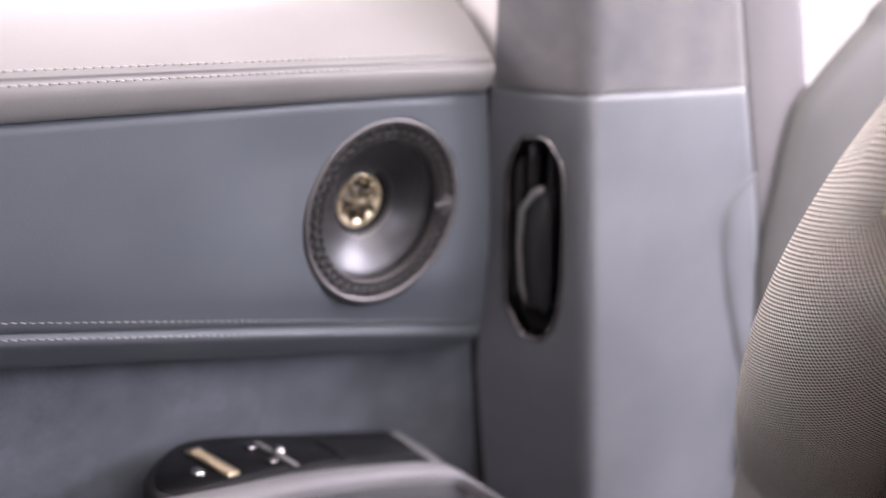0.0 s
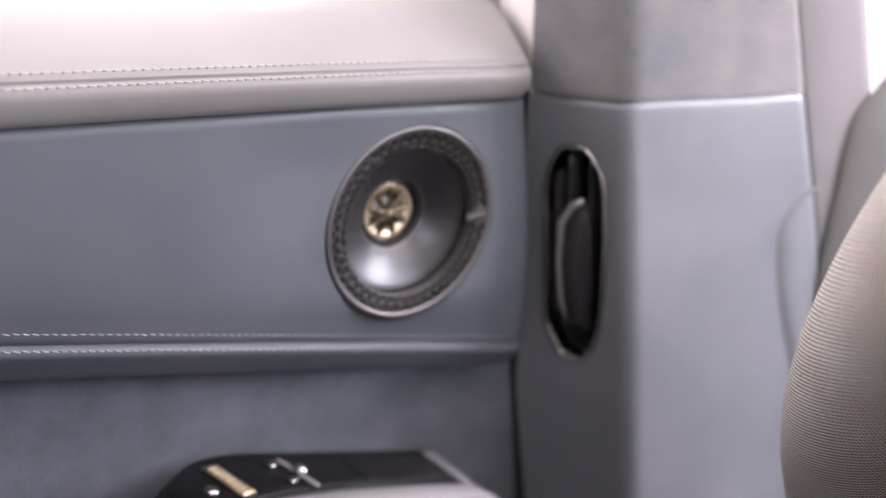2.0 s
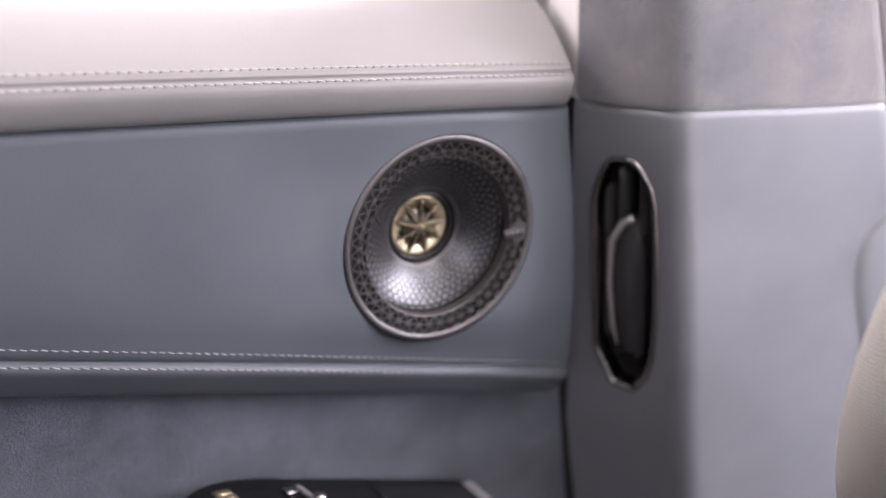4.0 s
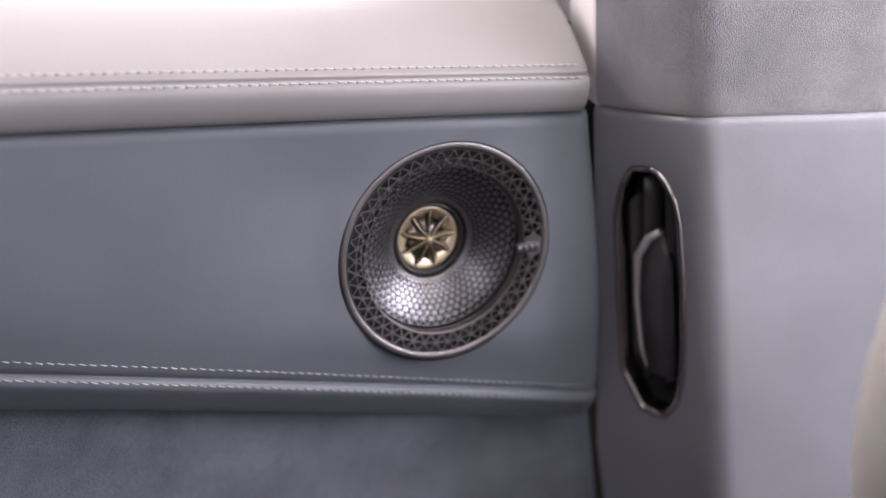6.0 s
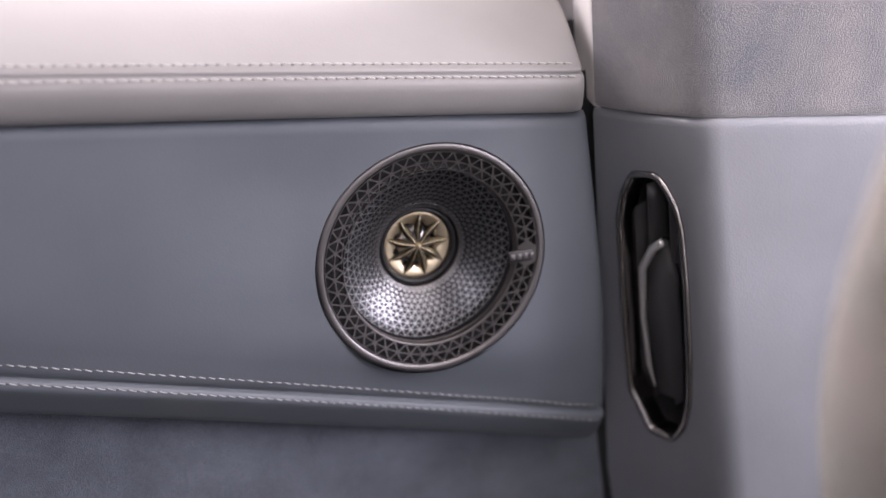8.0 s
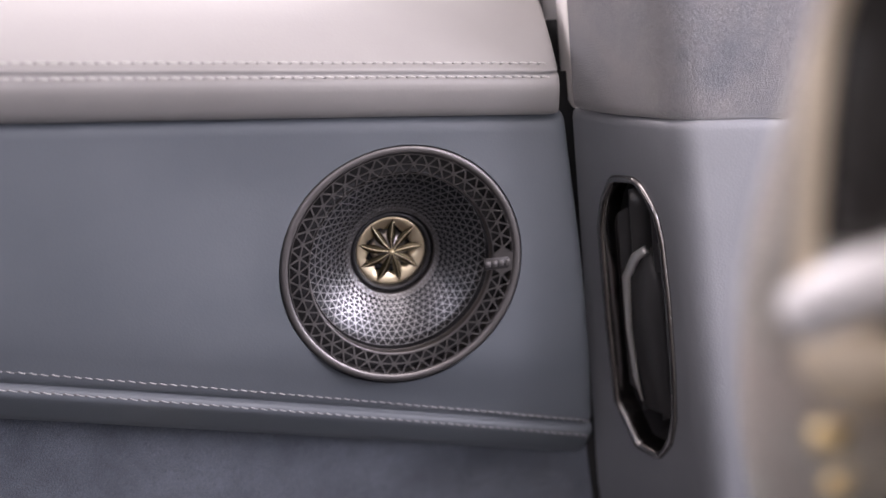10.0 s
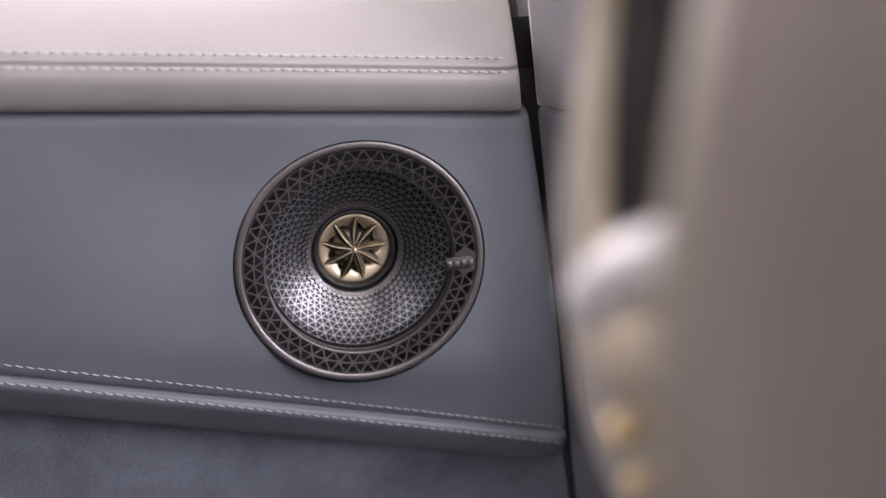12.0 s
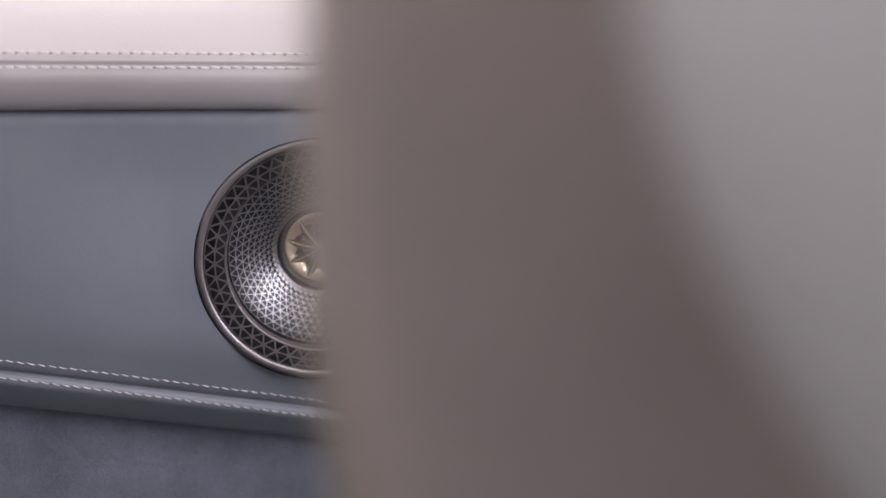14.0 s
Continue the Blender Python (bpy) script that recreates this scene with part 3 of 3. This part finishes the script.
pillar = thing("pillar_trim", "car pillar trim of pale leather below grey suede", "pillar trim", (0.15, -0.05, 0.1), "structure")
rows = [[on_pillar(-0.0128 + 0.100 * (s + 0.05), s, n - 0.020), on_pillar(-0.0136 + 0.100 * (s + 0.05), s, n - 0.004)] + pillar_row(s, -0.0124 + 0.100 * (s + 0.05), 0.34, n) for s, n in [(-0.48 + 0.47 * k / 24, 0.0) for k in range(25)] + [(-0.0040, 0.0), (-0.0015, -0.0006), (-0.0002, -0.0022), (0.002, -0.006)]]


lower = part("leather_panel", loft(rows), LEATHER_PILLAR, pillar, "pale grey leather lower pillar panel")
rows = [pillar_row(s, min(0.003, -0.0048 + 0.11 * s), 0.34, n, 0.015) for s, n in [(-0.001, -0.007), (0.0006, -0.0008), (0.0020, 0.0006), (0.006, 0.0012)] + [(0.006 + 0.49 * k / 24, 0.0012) for k in range(1, 25)]]
part("suede_panel", loft(rows), SUEDE, pillar, "grey suede upper pillar panel")
rows = []
for s in (0.001, 0.012, 0.025, 0.045, 0.07, 0.1, 0.3, 0.5):
    e = on_pillar(min(0.003, -0.0048 + 0.11 * s), s, 0.001)
    rows.append([e + Vector((0.002, -0.001, 0)), e + Vector((0.0002, 0.0010, 0)), e + Vector((0.0014, 0.006, 0)), e + Vector((0.0080, 0.026, 0)), e + Vector((0.0150, 0.047, 0))])
part("trim_strip", loft(rows), TRIM, pillar, "pale edge of the suede panel beside the window")
rows = []
for z in (0.06, 0.2, 0.4, 0.46, 0.52, 0.580):
    e = door_end(z)
    edge = -0.006 if z > 0.45 else -0.001
    rows.append([(e + edge, 0.026, z), (e + edge + 0.008, 0.021, z), (e + 0.016, 0.017, z), (e + 0.036, 0.013, z)])
part("door_seal", loft(rows), RUBBER, pillar, "black rubber door seal")
rows = []
for z in (0.50, 0.57, 0.585, 0.601):
    e = 0.0866 - 0.16 * (z - 0.565)
    rows.append([(e - 0.030, 0.058, z), (e - 0.012, 0.050, z), (e + 0.004, 0.044, z), (e + 0.020, 0.045, z)])
part("gap_seal", loft(rows), RUBBER, pillar, "black rubber seal in the gap beside the padded top")
rows = []
for z in (0.598, 0.602, 0.65, 0.8, 1.0):
    e = 0.0962 - 0.16 * (z - 0.600)
    y = 0.052 if z > 0.6 else 0.060
    rows.append([(e - 0.002, y + 0.030, z), (e - 0.002, y + 0.004, z), (e + 0.001, y, z), (e + 0.014, y, z), (e + 0.030, y, z)])
part("window_trim", loft(rows), TRIM, pillar, "pale trim beside the side window")
part("window_seal", tube([(0.0925 - 0.16 * (z - 0.600), 0.056, z) for z in (0.57, 0.7, 0.85, 1.0)], 0.0022, 8), surface("window_rubber", (0.13, 0.135, 0.125), (0.16, 0.165, 0.155), 0.6), pillar, "thin grey window seal")


def inner_face(x, z, out=0.0):
    """A point on the pillar's inner face, out of it."""
    d = settle(z)
    return Vector((x + 1.15 * d, -0.063 - (x - 0.102) * 0.194 + 0.777 * d - out, z))


rows = []
for k in range(30):
    z = 0.05 + 0.95 * k / 29
    x = 0.2116 + 0.32 * (0.6231 - z)
    w = 0.055 if z > 0.45 else 0.055 + (0.45 - z) * 0.2
    rows.append([inner_face(x + 0.001, z, -0.012), inner_face(x + 0.0012, z, -0.0005), inner_face(x + 0.004, z, 0.0005), inner_face(x + w * 0.5, z, 0.0010), inner_face(x + w - 0.008, z, 0.0012), inner_face(x + w - 0.001, z, 0.0011), inner_face(x + w + 0.004, z, -0.004), inner_face(x + w + 0.005, z, -0.04)])
part("belt_cover", loft(rows), COVER, pillar, "pale lilac plastic seat-belt cover")
PAD = [(0.2500, 0.5030), (0.2440, 0.4995), (0.2345, 0.4920), (0.2275, 0.4815), (0.2258, 0.4690), (0.2290, 0.4480), (0.2365, 0.4220), (0.2480, 0.3900), (0.2640, 0.3520), (0.2850, 0.3100)]
rows = []
for p in spline([Vector((x, 0, z)) for x, z in PAD], 36):
    p.x += 0.003
    e = 0.2116 + 0.32 * (0.6231 - p.z) - 0.0006
    w = max(e - p.x, 0.0015)
    rows.append([inner_face(p.x + w * f, p.z, out) for f, out in ((-0.04, -0.0005), (0.0, 0.0003), (0.05, 0.0016), (0.12, 0.0027), (0.25, 0.0034), (0.5, 0.0030), (0.75, 0.0020), (0.95, 0.0012), (1.0, -0.003))])
part("grip_pad", loft(rows), LEATHER_PILLAR, pillar, "raised pale leather grip pad")

# ---- air vent in the pillar ----
vent = thing("air_vent", "elongated black air vent with dark chrome frame in the pillar", "air vent", on_pillar(0.02, -0.10))
OUT = [(0.0138, -0.0287), (0.0292, -0.0265), (0.0340, -0.0300), (0.0405, -0.0400), (0.0428, -0.0520), (0.0428, -0.0820), (0.0410, -0.1200), (0.0380, -0.1480), (0.0330, -0.1645), (0.0235, -0.1770), (0.0078, -0.1768), (-0.0042, -0.1550), (-0.0024, -0.1060), (0.0012, -0.0560), (0.0062, -0.0407)]


def rounded(outline, r=0.0035, n=4):
    """The outline with its corners rounded off."""
    out = []
    m = len(outline)
    for k in range(m):
        a, b, c = Vector(outline[k - 1]), Vector(outline[k]), Vector(outline[(k + 1) % m])
        p, q = b + (a - b).normalized() * min(r, 0.4 * (a - b).length), b + (c - b).normalized() * min(r, 0.4 * (c - b).length)
        for i in range(n + 1):
            t = i / n
            out.append(p.lerp(b, t).lerp(b.lerp(q, t), t))
    return out


def inset(outline, k):
    """The outline moved inwards, square to its edges."""
    out, m = [], len(outline)
    for i, p in enumerate(outline):
        d = (outline[(i + 1) % m] - outline[i - 1]).normalized()
        out.append(p + Vector((d.y, -d.x)) * k)
    return out


ring = rounded(OUT)
prism = loft([[on_pillar(*p, n) for p in inset(ring, 0.0004)] for n in (0.02, -0.06)], close_u=True, cap=True)
cut(lower, part("hole", prism, BLACK))
for f in lower.data.polygons:
    if abs(f.normal.dot(N1)) > 0.9995:
        f.use_smooth = False
part("frame", loft([[on_pillar(*p, n) for p in inset(ring, k)] for k, n in ((0.0, -0.004), (-0.0009, 0.0002), (-0.0003, 0.0017), (0.0009, 0.0023), (0.0022, 0.0016), (0.0028, -0.0010), (0.0030, -0.0060), (0.0032, -0.0100))], close_u=True), DARK_CHROME, vent, "dark chrome frame")
part("duct", loft([[on_pillar(*p, n) for p in inset(ring, k)] for k, n in ((0.0031, -0.008), (0.0036, -0.02), (0.0050, -0.05))] + [[on_pillar(0.0175, -0.103, -0.05)] * len(ring)], close_u=True), DUCT, vent)
for u in (0.0062, 0.0150, 0.0288):
    rows = []
    for s in [-0.038 - 0.122 * k / 10 for k in range(11)]:
        lean = -0.070 * (-s - 0.03)
        rows.append([on_pillar(u + lean + du, s, n) for du, n in ((0, -0.0085), (0.0012, -0.0080), (0.0030, -0.03), (0.0018, -0.03))])
    part("vane", loft(rows, close_u=True, cap=True), VENT_PLASTIC, vent)
BLADE = [(0.0242, -0.0650), (0.0165, -0.0708), (0.0083, -0.0834), (0.0053, -0.1116), (0.0060, -0.1400), (0.0084, -0.1525), (0.0125, -0.1565), (0.0255, -0.1555), (0.0275, -0.12), (0.0285, -0.085)]
part("blade", loft([[on_pillar(*p, n) for p in BLADE] for n in (-0.012, -0.0075)], close_u=True, cap=True), VENT_PLASTIC, vent, "dark grey adjuster blade")
part("blade_edge", tube([on_pillar(u, s, -0.0065) for u, s in BLADE[:6]], [0.0023, 0.0025, 0.0024, 0.0016, 0.0014, 0.0006], 8), POLISHED, vent, "bright chrome edge")

# ---- front seat ----
seat = thing("bucket_seat", "front seat back in taupe woven cloth with pale leather wings", "car seat", (0.2, -0.40, 0.1))


def seat_point(plan, z):
    """A point of the seat's plan curve; it swells out most at its own height and leans away above and below."""
    x, y, z0, amp = plan[:4]
    up = plan[4] if len(plan) > 4 else amp
    lean = plan[5] if len(plan) > 5 else 0.0
    h = z - z0
    return Vector((x + (up if h > 0 else amp) * (math.sqrt(h * h + 0.0016) - 0.04) - lean * h, y, z))


BOLSTER_R = 0.0471


def bolster_axis(z):
    """Centre and radius of the leaning round bolster; it narrows to a rim near the top."""
    h = max(z - 0.5, -0.13)
    x, y = 0.0702 - 0.5403 * h + 1.1527 * h * h + 0.6135 * h ** 3, -0.2642 - 0.4043 * h - 0.5918 * h * h
    k, b = max(0.0, z - 0.595), radians(122)
    slim = min(0.95 * k * k / (k + 0.012), BOLSTER_R - 0.008)
    return Vector((x + slim * math.cos(b), y + slim * math.sin(b), z)), BOLSTER_R - slim


def back_radius(z):
    """Beside the lever and above it the bolster turns in more sharply towards the back."""
    r = bolster_axis(z)[1]
    f = min(max((z - 0.552) / 0.048, 0.0), 1.0)
    return r + (min(0.018, 0.4 * r) - r) * f * f * (3 - 2 * f)


def bolster(z, degrees, out=0.0):
    """A point of the bolster, by its height and the angle round its axis."""
    c, r = bolster_axis(z)
    a = radians(degrees)
    if degrees > 145:
        b, small = radians(145), back_radius(z)
        c = c + (r - small) * Vector((math.cos(b), math.sin(b), 0))
        r = small
    return c + (r + out) * Vector((math.cos(a), math.sin(a), 0))


def bolster_sheet(a0, a1, zs, n=60):
    """Part of the bolster; its cloth starts square to the leaning axis and keeps its pitch up and down."""
    angles = [a0 + (a1 - a0) * k / (n - 1) for k in range(n)]
    rows = [[bolster(z, a) for a in angles] for z in zs]
    mid = min(range(len(zs)), key=lambda j: abs(zs[j] - 0.5))
    c = bolster_axis(zs[mid])[0]
    lean = (bolster_axis(zs[mid] + 0.002)[0] - bolster_axis(zs[mid] - 0.002)[0]).normalized()
    climb = {mid: [(p - c).dot(lean) for p in rows[mid]]}
    for j in range(mid + 1, len(zs)):
        climb[j] = [v + (q - p).length for v, p, q in zip(climb[j - 1], rows[j - 1], rows[j])]
    for j in range(mid - 1, -1, -1):
        climb[j] = [v - (q - p).length for v, p, q in zip(climb[j + 1], rows[j + 1], rows[j])]
    grid = []
    for j, z in enumerate(zs):
        across = [0.85 * (BOLSTER_R * radians(min(a, 145)) + back_radius(z) * radians(max(a - 145, 0))) for a in angles]
        grid.append([(across[min(k, n - 1)], climb[j][min(k, n - 1)]) for k in range(n + 1)])
    return loft(rows, grid=grid)


EDGE_PLAN = [(0.014, -0.332, 0.6, 0.2), (-0.008, -0.334, 0.6, 0.2), (-0.0175, -0.339, 0.6, 0.2), (-0.019, -0.346, 0.6, 0.2), (-0.0155, -0.350, 0.605, 0.2, 0.2, 0.04)]
TAUPE_PLAN = [(-0.0140, -0.3480, 0.605, 0.2, 0.2, 0.04), (-0.0155, -0.3502, 0.605, 0.2, 0.2, 0.04), (-0.012, -0.353, 0.61, 0.2, 0.2, 0.08), (-0.0090, -0.362, 0.645, 0.4, 0.0, 0.08), (0.0055, -0.371, 0.645, 0.6, 0.0, 0.1), (0.0155, -0.376, 0.645, 0.6, 0.0, 0.1)]


def seat_sheet(plan, zs, n=60):
    return loft([spline([seat_point(p, z) for p in plan], n) for z in zs])


ZS = [0.05 + 0.62 * k / 90 for k in range(91)]
part("cloth_panel", bolster_sheet(60, 209, ZS, 75), CLOTH, seat, "taupe woven cloth side panel")
CLOTH_BACK = weave("fine_taupe_cloth", (0.285, 0.247, 0.222), (0.61, 0.528, 0.474), 0.0016, 0.0018)
part("back_panel", seat_sheet(TAUPE_PLAN, ZS), CLOTH_BACK, seat, "taupe woven cloth back panel")
part("back_edge", seat_sheet(EDGE_PLAN, ZS), surface("olive_champagne", (0.36, 0.32, 0.262), (0.42, 0.375, 0.31), 0.5, 0.1), seat, "olive champagne edge of the back panel")
GLINT_GOLD = surface("bright_gold", (0.85, 0.66, 0.34), (0.90, 0.72, 0.40), 0.40, 0.4)
CHAMPAGNE = surface("pale_champagne", (0.84, 0.72, 0.53), (0.90, 0.78, 0.60), 0.42, 0.3)
part("edge_strip", tube([bolster(z, 210, 0.0002) for z in ZS if z > 0.590], 0.0022, 10, up=(0, 1, 0)), CHAMPAGNE, seat, "pale champagne metal edge strip")
INSERT_DARK = surface("dark_insert", (0.055, 0.052, 0.050), (0.075, 0.072, 0.068), 0.30, coat=0.6)
part("rear_strip", tube([seat_point((-0.0035, -0.3335, 0.60, 0.2), z) for z in ZS if z > 0.574], 0.0022, 10, up=(0, 1, 0)), CHAMPAGNE, seat, "pale champagne metal rear edge strip")


def insert_row(z):
    """From the edge strip into the recess and out again to the back panel."""
    e, t = bolster(z, 214, -0.0015), seat_point((-0.0160, -0.338, 0.6, 0.2), z)
    return spline([e, e + Vector((0.006, 0.0005, 0)), e.lerp(t, 0.5) + Vector((0.015, 0.004, 0)), t + Vector((0.008, 0.002, 0)), t], 30)


part("side_insert", loft([insert_row(0.606 + 0.064 * k / 20) for k in range(21)]), INSERT_DARK, seat, "dark glossy side insert")
part("lower_insert", loft([insert_row(0.597 + 0.009 * k / 8) for k in range(9)]), SEAT_LEATHER, seat, "pale leather lower insert")
part("lever_slot", loft([insert_row(0.584 + 0.013 * k / 8) for k in range(9)]), BLACK, seat, "dark slot below the lever")
part("lower_cloth", bolster_sheet(209, 255, [0.05 + 0.534 * k / 60 for k in range(61)], 30), CLOTH, seat, "taupe woven cloth below the insert")
part("lower_back", loft([[bolster(z, 253, -0.001), bolster(z, 253, -0.001).lerp(seat_point((-0.0160, -0.338, 0.6, 0.2), z), 0.5) + Vector((0.006, 0, 0)), seat_point((-0.0160, -0.338, 0.6, 0.2), z)] for z in [0.05 + 0.534 * k / 40 for k in range(41)]]), CLOTH_BACK, seat, "taupe cloth fold beside the back panel")
LEVER = surface("lever_silver", (0.93, 0.92, 0.90), (0.97, 0.96, 0.94), 0.30, 0.0, bump=0.0, spec=1.0)
part("release_lever", tube(spline([(-0.0120, -0.3050, 0.5940), (-0.0117, -0.3075, 0.5965), (-0.0108, -0.3120, 0.6005), (-0.0088, -0.3185, 0.6050), (-0.003, -0.327, 0.610)], 18), [0.0040, 0.0054] + [0.0060] * 15 + [0.003], 14), LEVER, seat, "bright silver seat release lever")
rows = []
for t in [k / 18 for k in range(19)]:
    w = math.sin(math.pi * (0.05 + 0.9 * t)) ** 0.55
    c = Vector((-0.0122 + 0.0070 * t, -0.3055 - 0.0215 * t, 0.5870 + 0.0035 * t))
    rows.append([c + Vector((-0.0040 * w * math.cos(a), -0.0020 * w * math.cos(a), 0.0085 * w * math.sin(a))) for a in [2 * math.pi * k / 16 for k in range(16)]])
part("lever_cup", loft(rows, close_u=True, cap=True), CHAMPAGNE, seat, "pale champagne cup below the lever")
# bright gold beads added to give two out-of-focus glints below the lever
for c, r in (((-0.0085, -0.3100, 0.5715), 0.0034), ((-0.0058, -0.3105, 0.5610), 0.0026)):
    ball = lathe([(0.0, -r), (r * 0.38, -r * 0.92), (r * 0.71, -r * 0.71), (r * 0.92, -r * 0.38), (r, 0.0), (r * 0.92, r * 0.38), (r * 0.71, r * 0.71), (0.0, r)], Vector(c), seg=20)
    stem = tube([Vector(c), Vector(c) + Vector((0.010, 0.004, 0.0)), Vector(c) + Vector((0.018, 0.006, 0.0))], r * 0.4, 8)
    part("knob", join(ball, stem), GLINT_GOLD, seat, "small gold bead standing in for a blurred gold glint")
GREY_PLAN = [(0.0240, -0.376, 0.645, 0.6, 0, 0.1), (0.0150, -0.3785, 0.645, 0.6, 0, 0.1), (0.0110, -0.3840, 0.645, 0.6, 0, 0.1), (0.0095, -0.392, 0.645, 0.6, 0, 0.1), (0.0096, -0.402, 0.645, 0.55, 0, 0.1), (0.0120, -0.420, 0.645, 0.5, 0, 0.1), (0.020, -0.45, 0.645, 0.35, 0, 0.1), (0.052, -0.55, 0.63, 0.1, 0, 0.1), (0.066, -0.7, 0.61, 0, 0, 0.0)]
part("rear_shell", seat_sheet(GREY_PLAN, ZS), SEAT_LEATHER, seat, "pale grey rear shell")
lid = [bolster(0.668, a) for a in range(60, 211, 15)] + insert_row(0.668)[::3] + [seat_point(p, 0.668) for p in (EDGE_PLAN[3:4] + TAUPE_PLAN[1:4] + GREY_PLAN[2:])] + [Vector((0.24, -0.70, 0.668)), Vector((0.26, -0.30, 0.668))]
bm = bmesh.new()
low, high = [bm.verts.new(p) for p in lid], [bm.verts.new(p + Vector((0.012, 0, 0.012))) for p in lid]
for k in range(len(lid)):
    l = (k + 1) % len(lid)
    bm.faces.new((low[k], low[l], high[l], high[k]))
bm.faces.new(high)
part("front_face", loft([spline([bolster(z, 62, -0.001), bolster(z, 45) + Vector((0.02, 0.0, 0)), bolster(z, 0) + Vector((0.04, -0.03, 0)), bolster(z, 0) + Vector((0.05, -0.14, 0)), bolster(z, 0) + Vector((0.05, -0.38, 0))], 40) for z in ZS]), SEAT_LEATHER, seat, "pale leather front face of the seat back")
part("seat_top", bm, SEAT_LEATHER, seat, "pale leather shoulder of the seat")
WING = [(0.285, 0.25), (0.275, 0.38), (0.2668, 0.4324), (0.2685, 0.4954), (0.2707, 0.5354), (0.2781, 0.555), (0.3057, 0.585), (0.3257, 0.603), (0.3395, 0.6195), (0.40, 0.655), (0.5, 0.70)]
rows = []
for p in spline([Vector((x, 0, z)) for x, z in WING], 40):
    rows.append([inner_face(p.x + dx, p.z - dz, 0.0065 + dy) for dx, dy, dz in ((0.000, -0.004, 0.000), (0.001, -0.002, 0.001), (0.004, 0.0, 0.0), (0.012, 0.004, 0.002), (0.06, 0.006, 0.005), (0.25, 0.006, 0.02))])
part("belt_guide", loft(rows), GUIDE, pillar, "olive grey leather guide beside the pillar")

# ---- shell of the car ----
floor = part("floor", bevel_box((3.0, 1.9, 0.05), (0.0, -0.70, 0.0), 0.0), CARPET)
tagged(floor, "dark carpeted car floor", "floor", kind="structure")
roof = part("ceiling", bevel_box((3.0, 1.9, 0.04), (0.0, -0.70, 1.22), 0.0), HEADLINER)
tagged(roof, "pale cloth car headliner", "ceiling", kind="structure")
# unseen walls; the rear one is dark to keep bounce off the pillar
for name, size, at in (("wall_far", (3.0, 0.05, 0.60), (0.0, -1.62, 0.30)), ("wall_rear", (0.05, 1.9, 1.2), (-1.45, -0.70, 0.62)), ("wall_front", (0.05, 1.9, 0.75), (1.45, -0.70, 0.38))):
    tagged(part(name, bevel_box(size, at, 0.0), CARPET if name == "wall_rear" else HEADLINER), "unseen trimmed side that closes the car cabin", "wall", kind="structure")
m, nt, p = nodes_of("bright_outside")
p.inputs["Base Color"].default_value = (0.9, 0.88, 0.88, 1)
p.inputs["Emission Color"].default_value = (1.0, 0.97, 0.97, 1)
p.inputs["Emission Strength"].default_value = 1.0
tagged(part("backdrop", bevel_box((11.0, 0.02, 4.0), (2.5, 1.2, 0.6), 0.0), m), "plain bright daylight outside the car", "backdrop", kind="structure")
# window post behind the padded top
post = part("window_post", bevel_box((0.012, 0.012, 0.5), (0.088, 0.078, 0.80), 0.003), PALE_PLASTIC, pillar, "pale window channel")
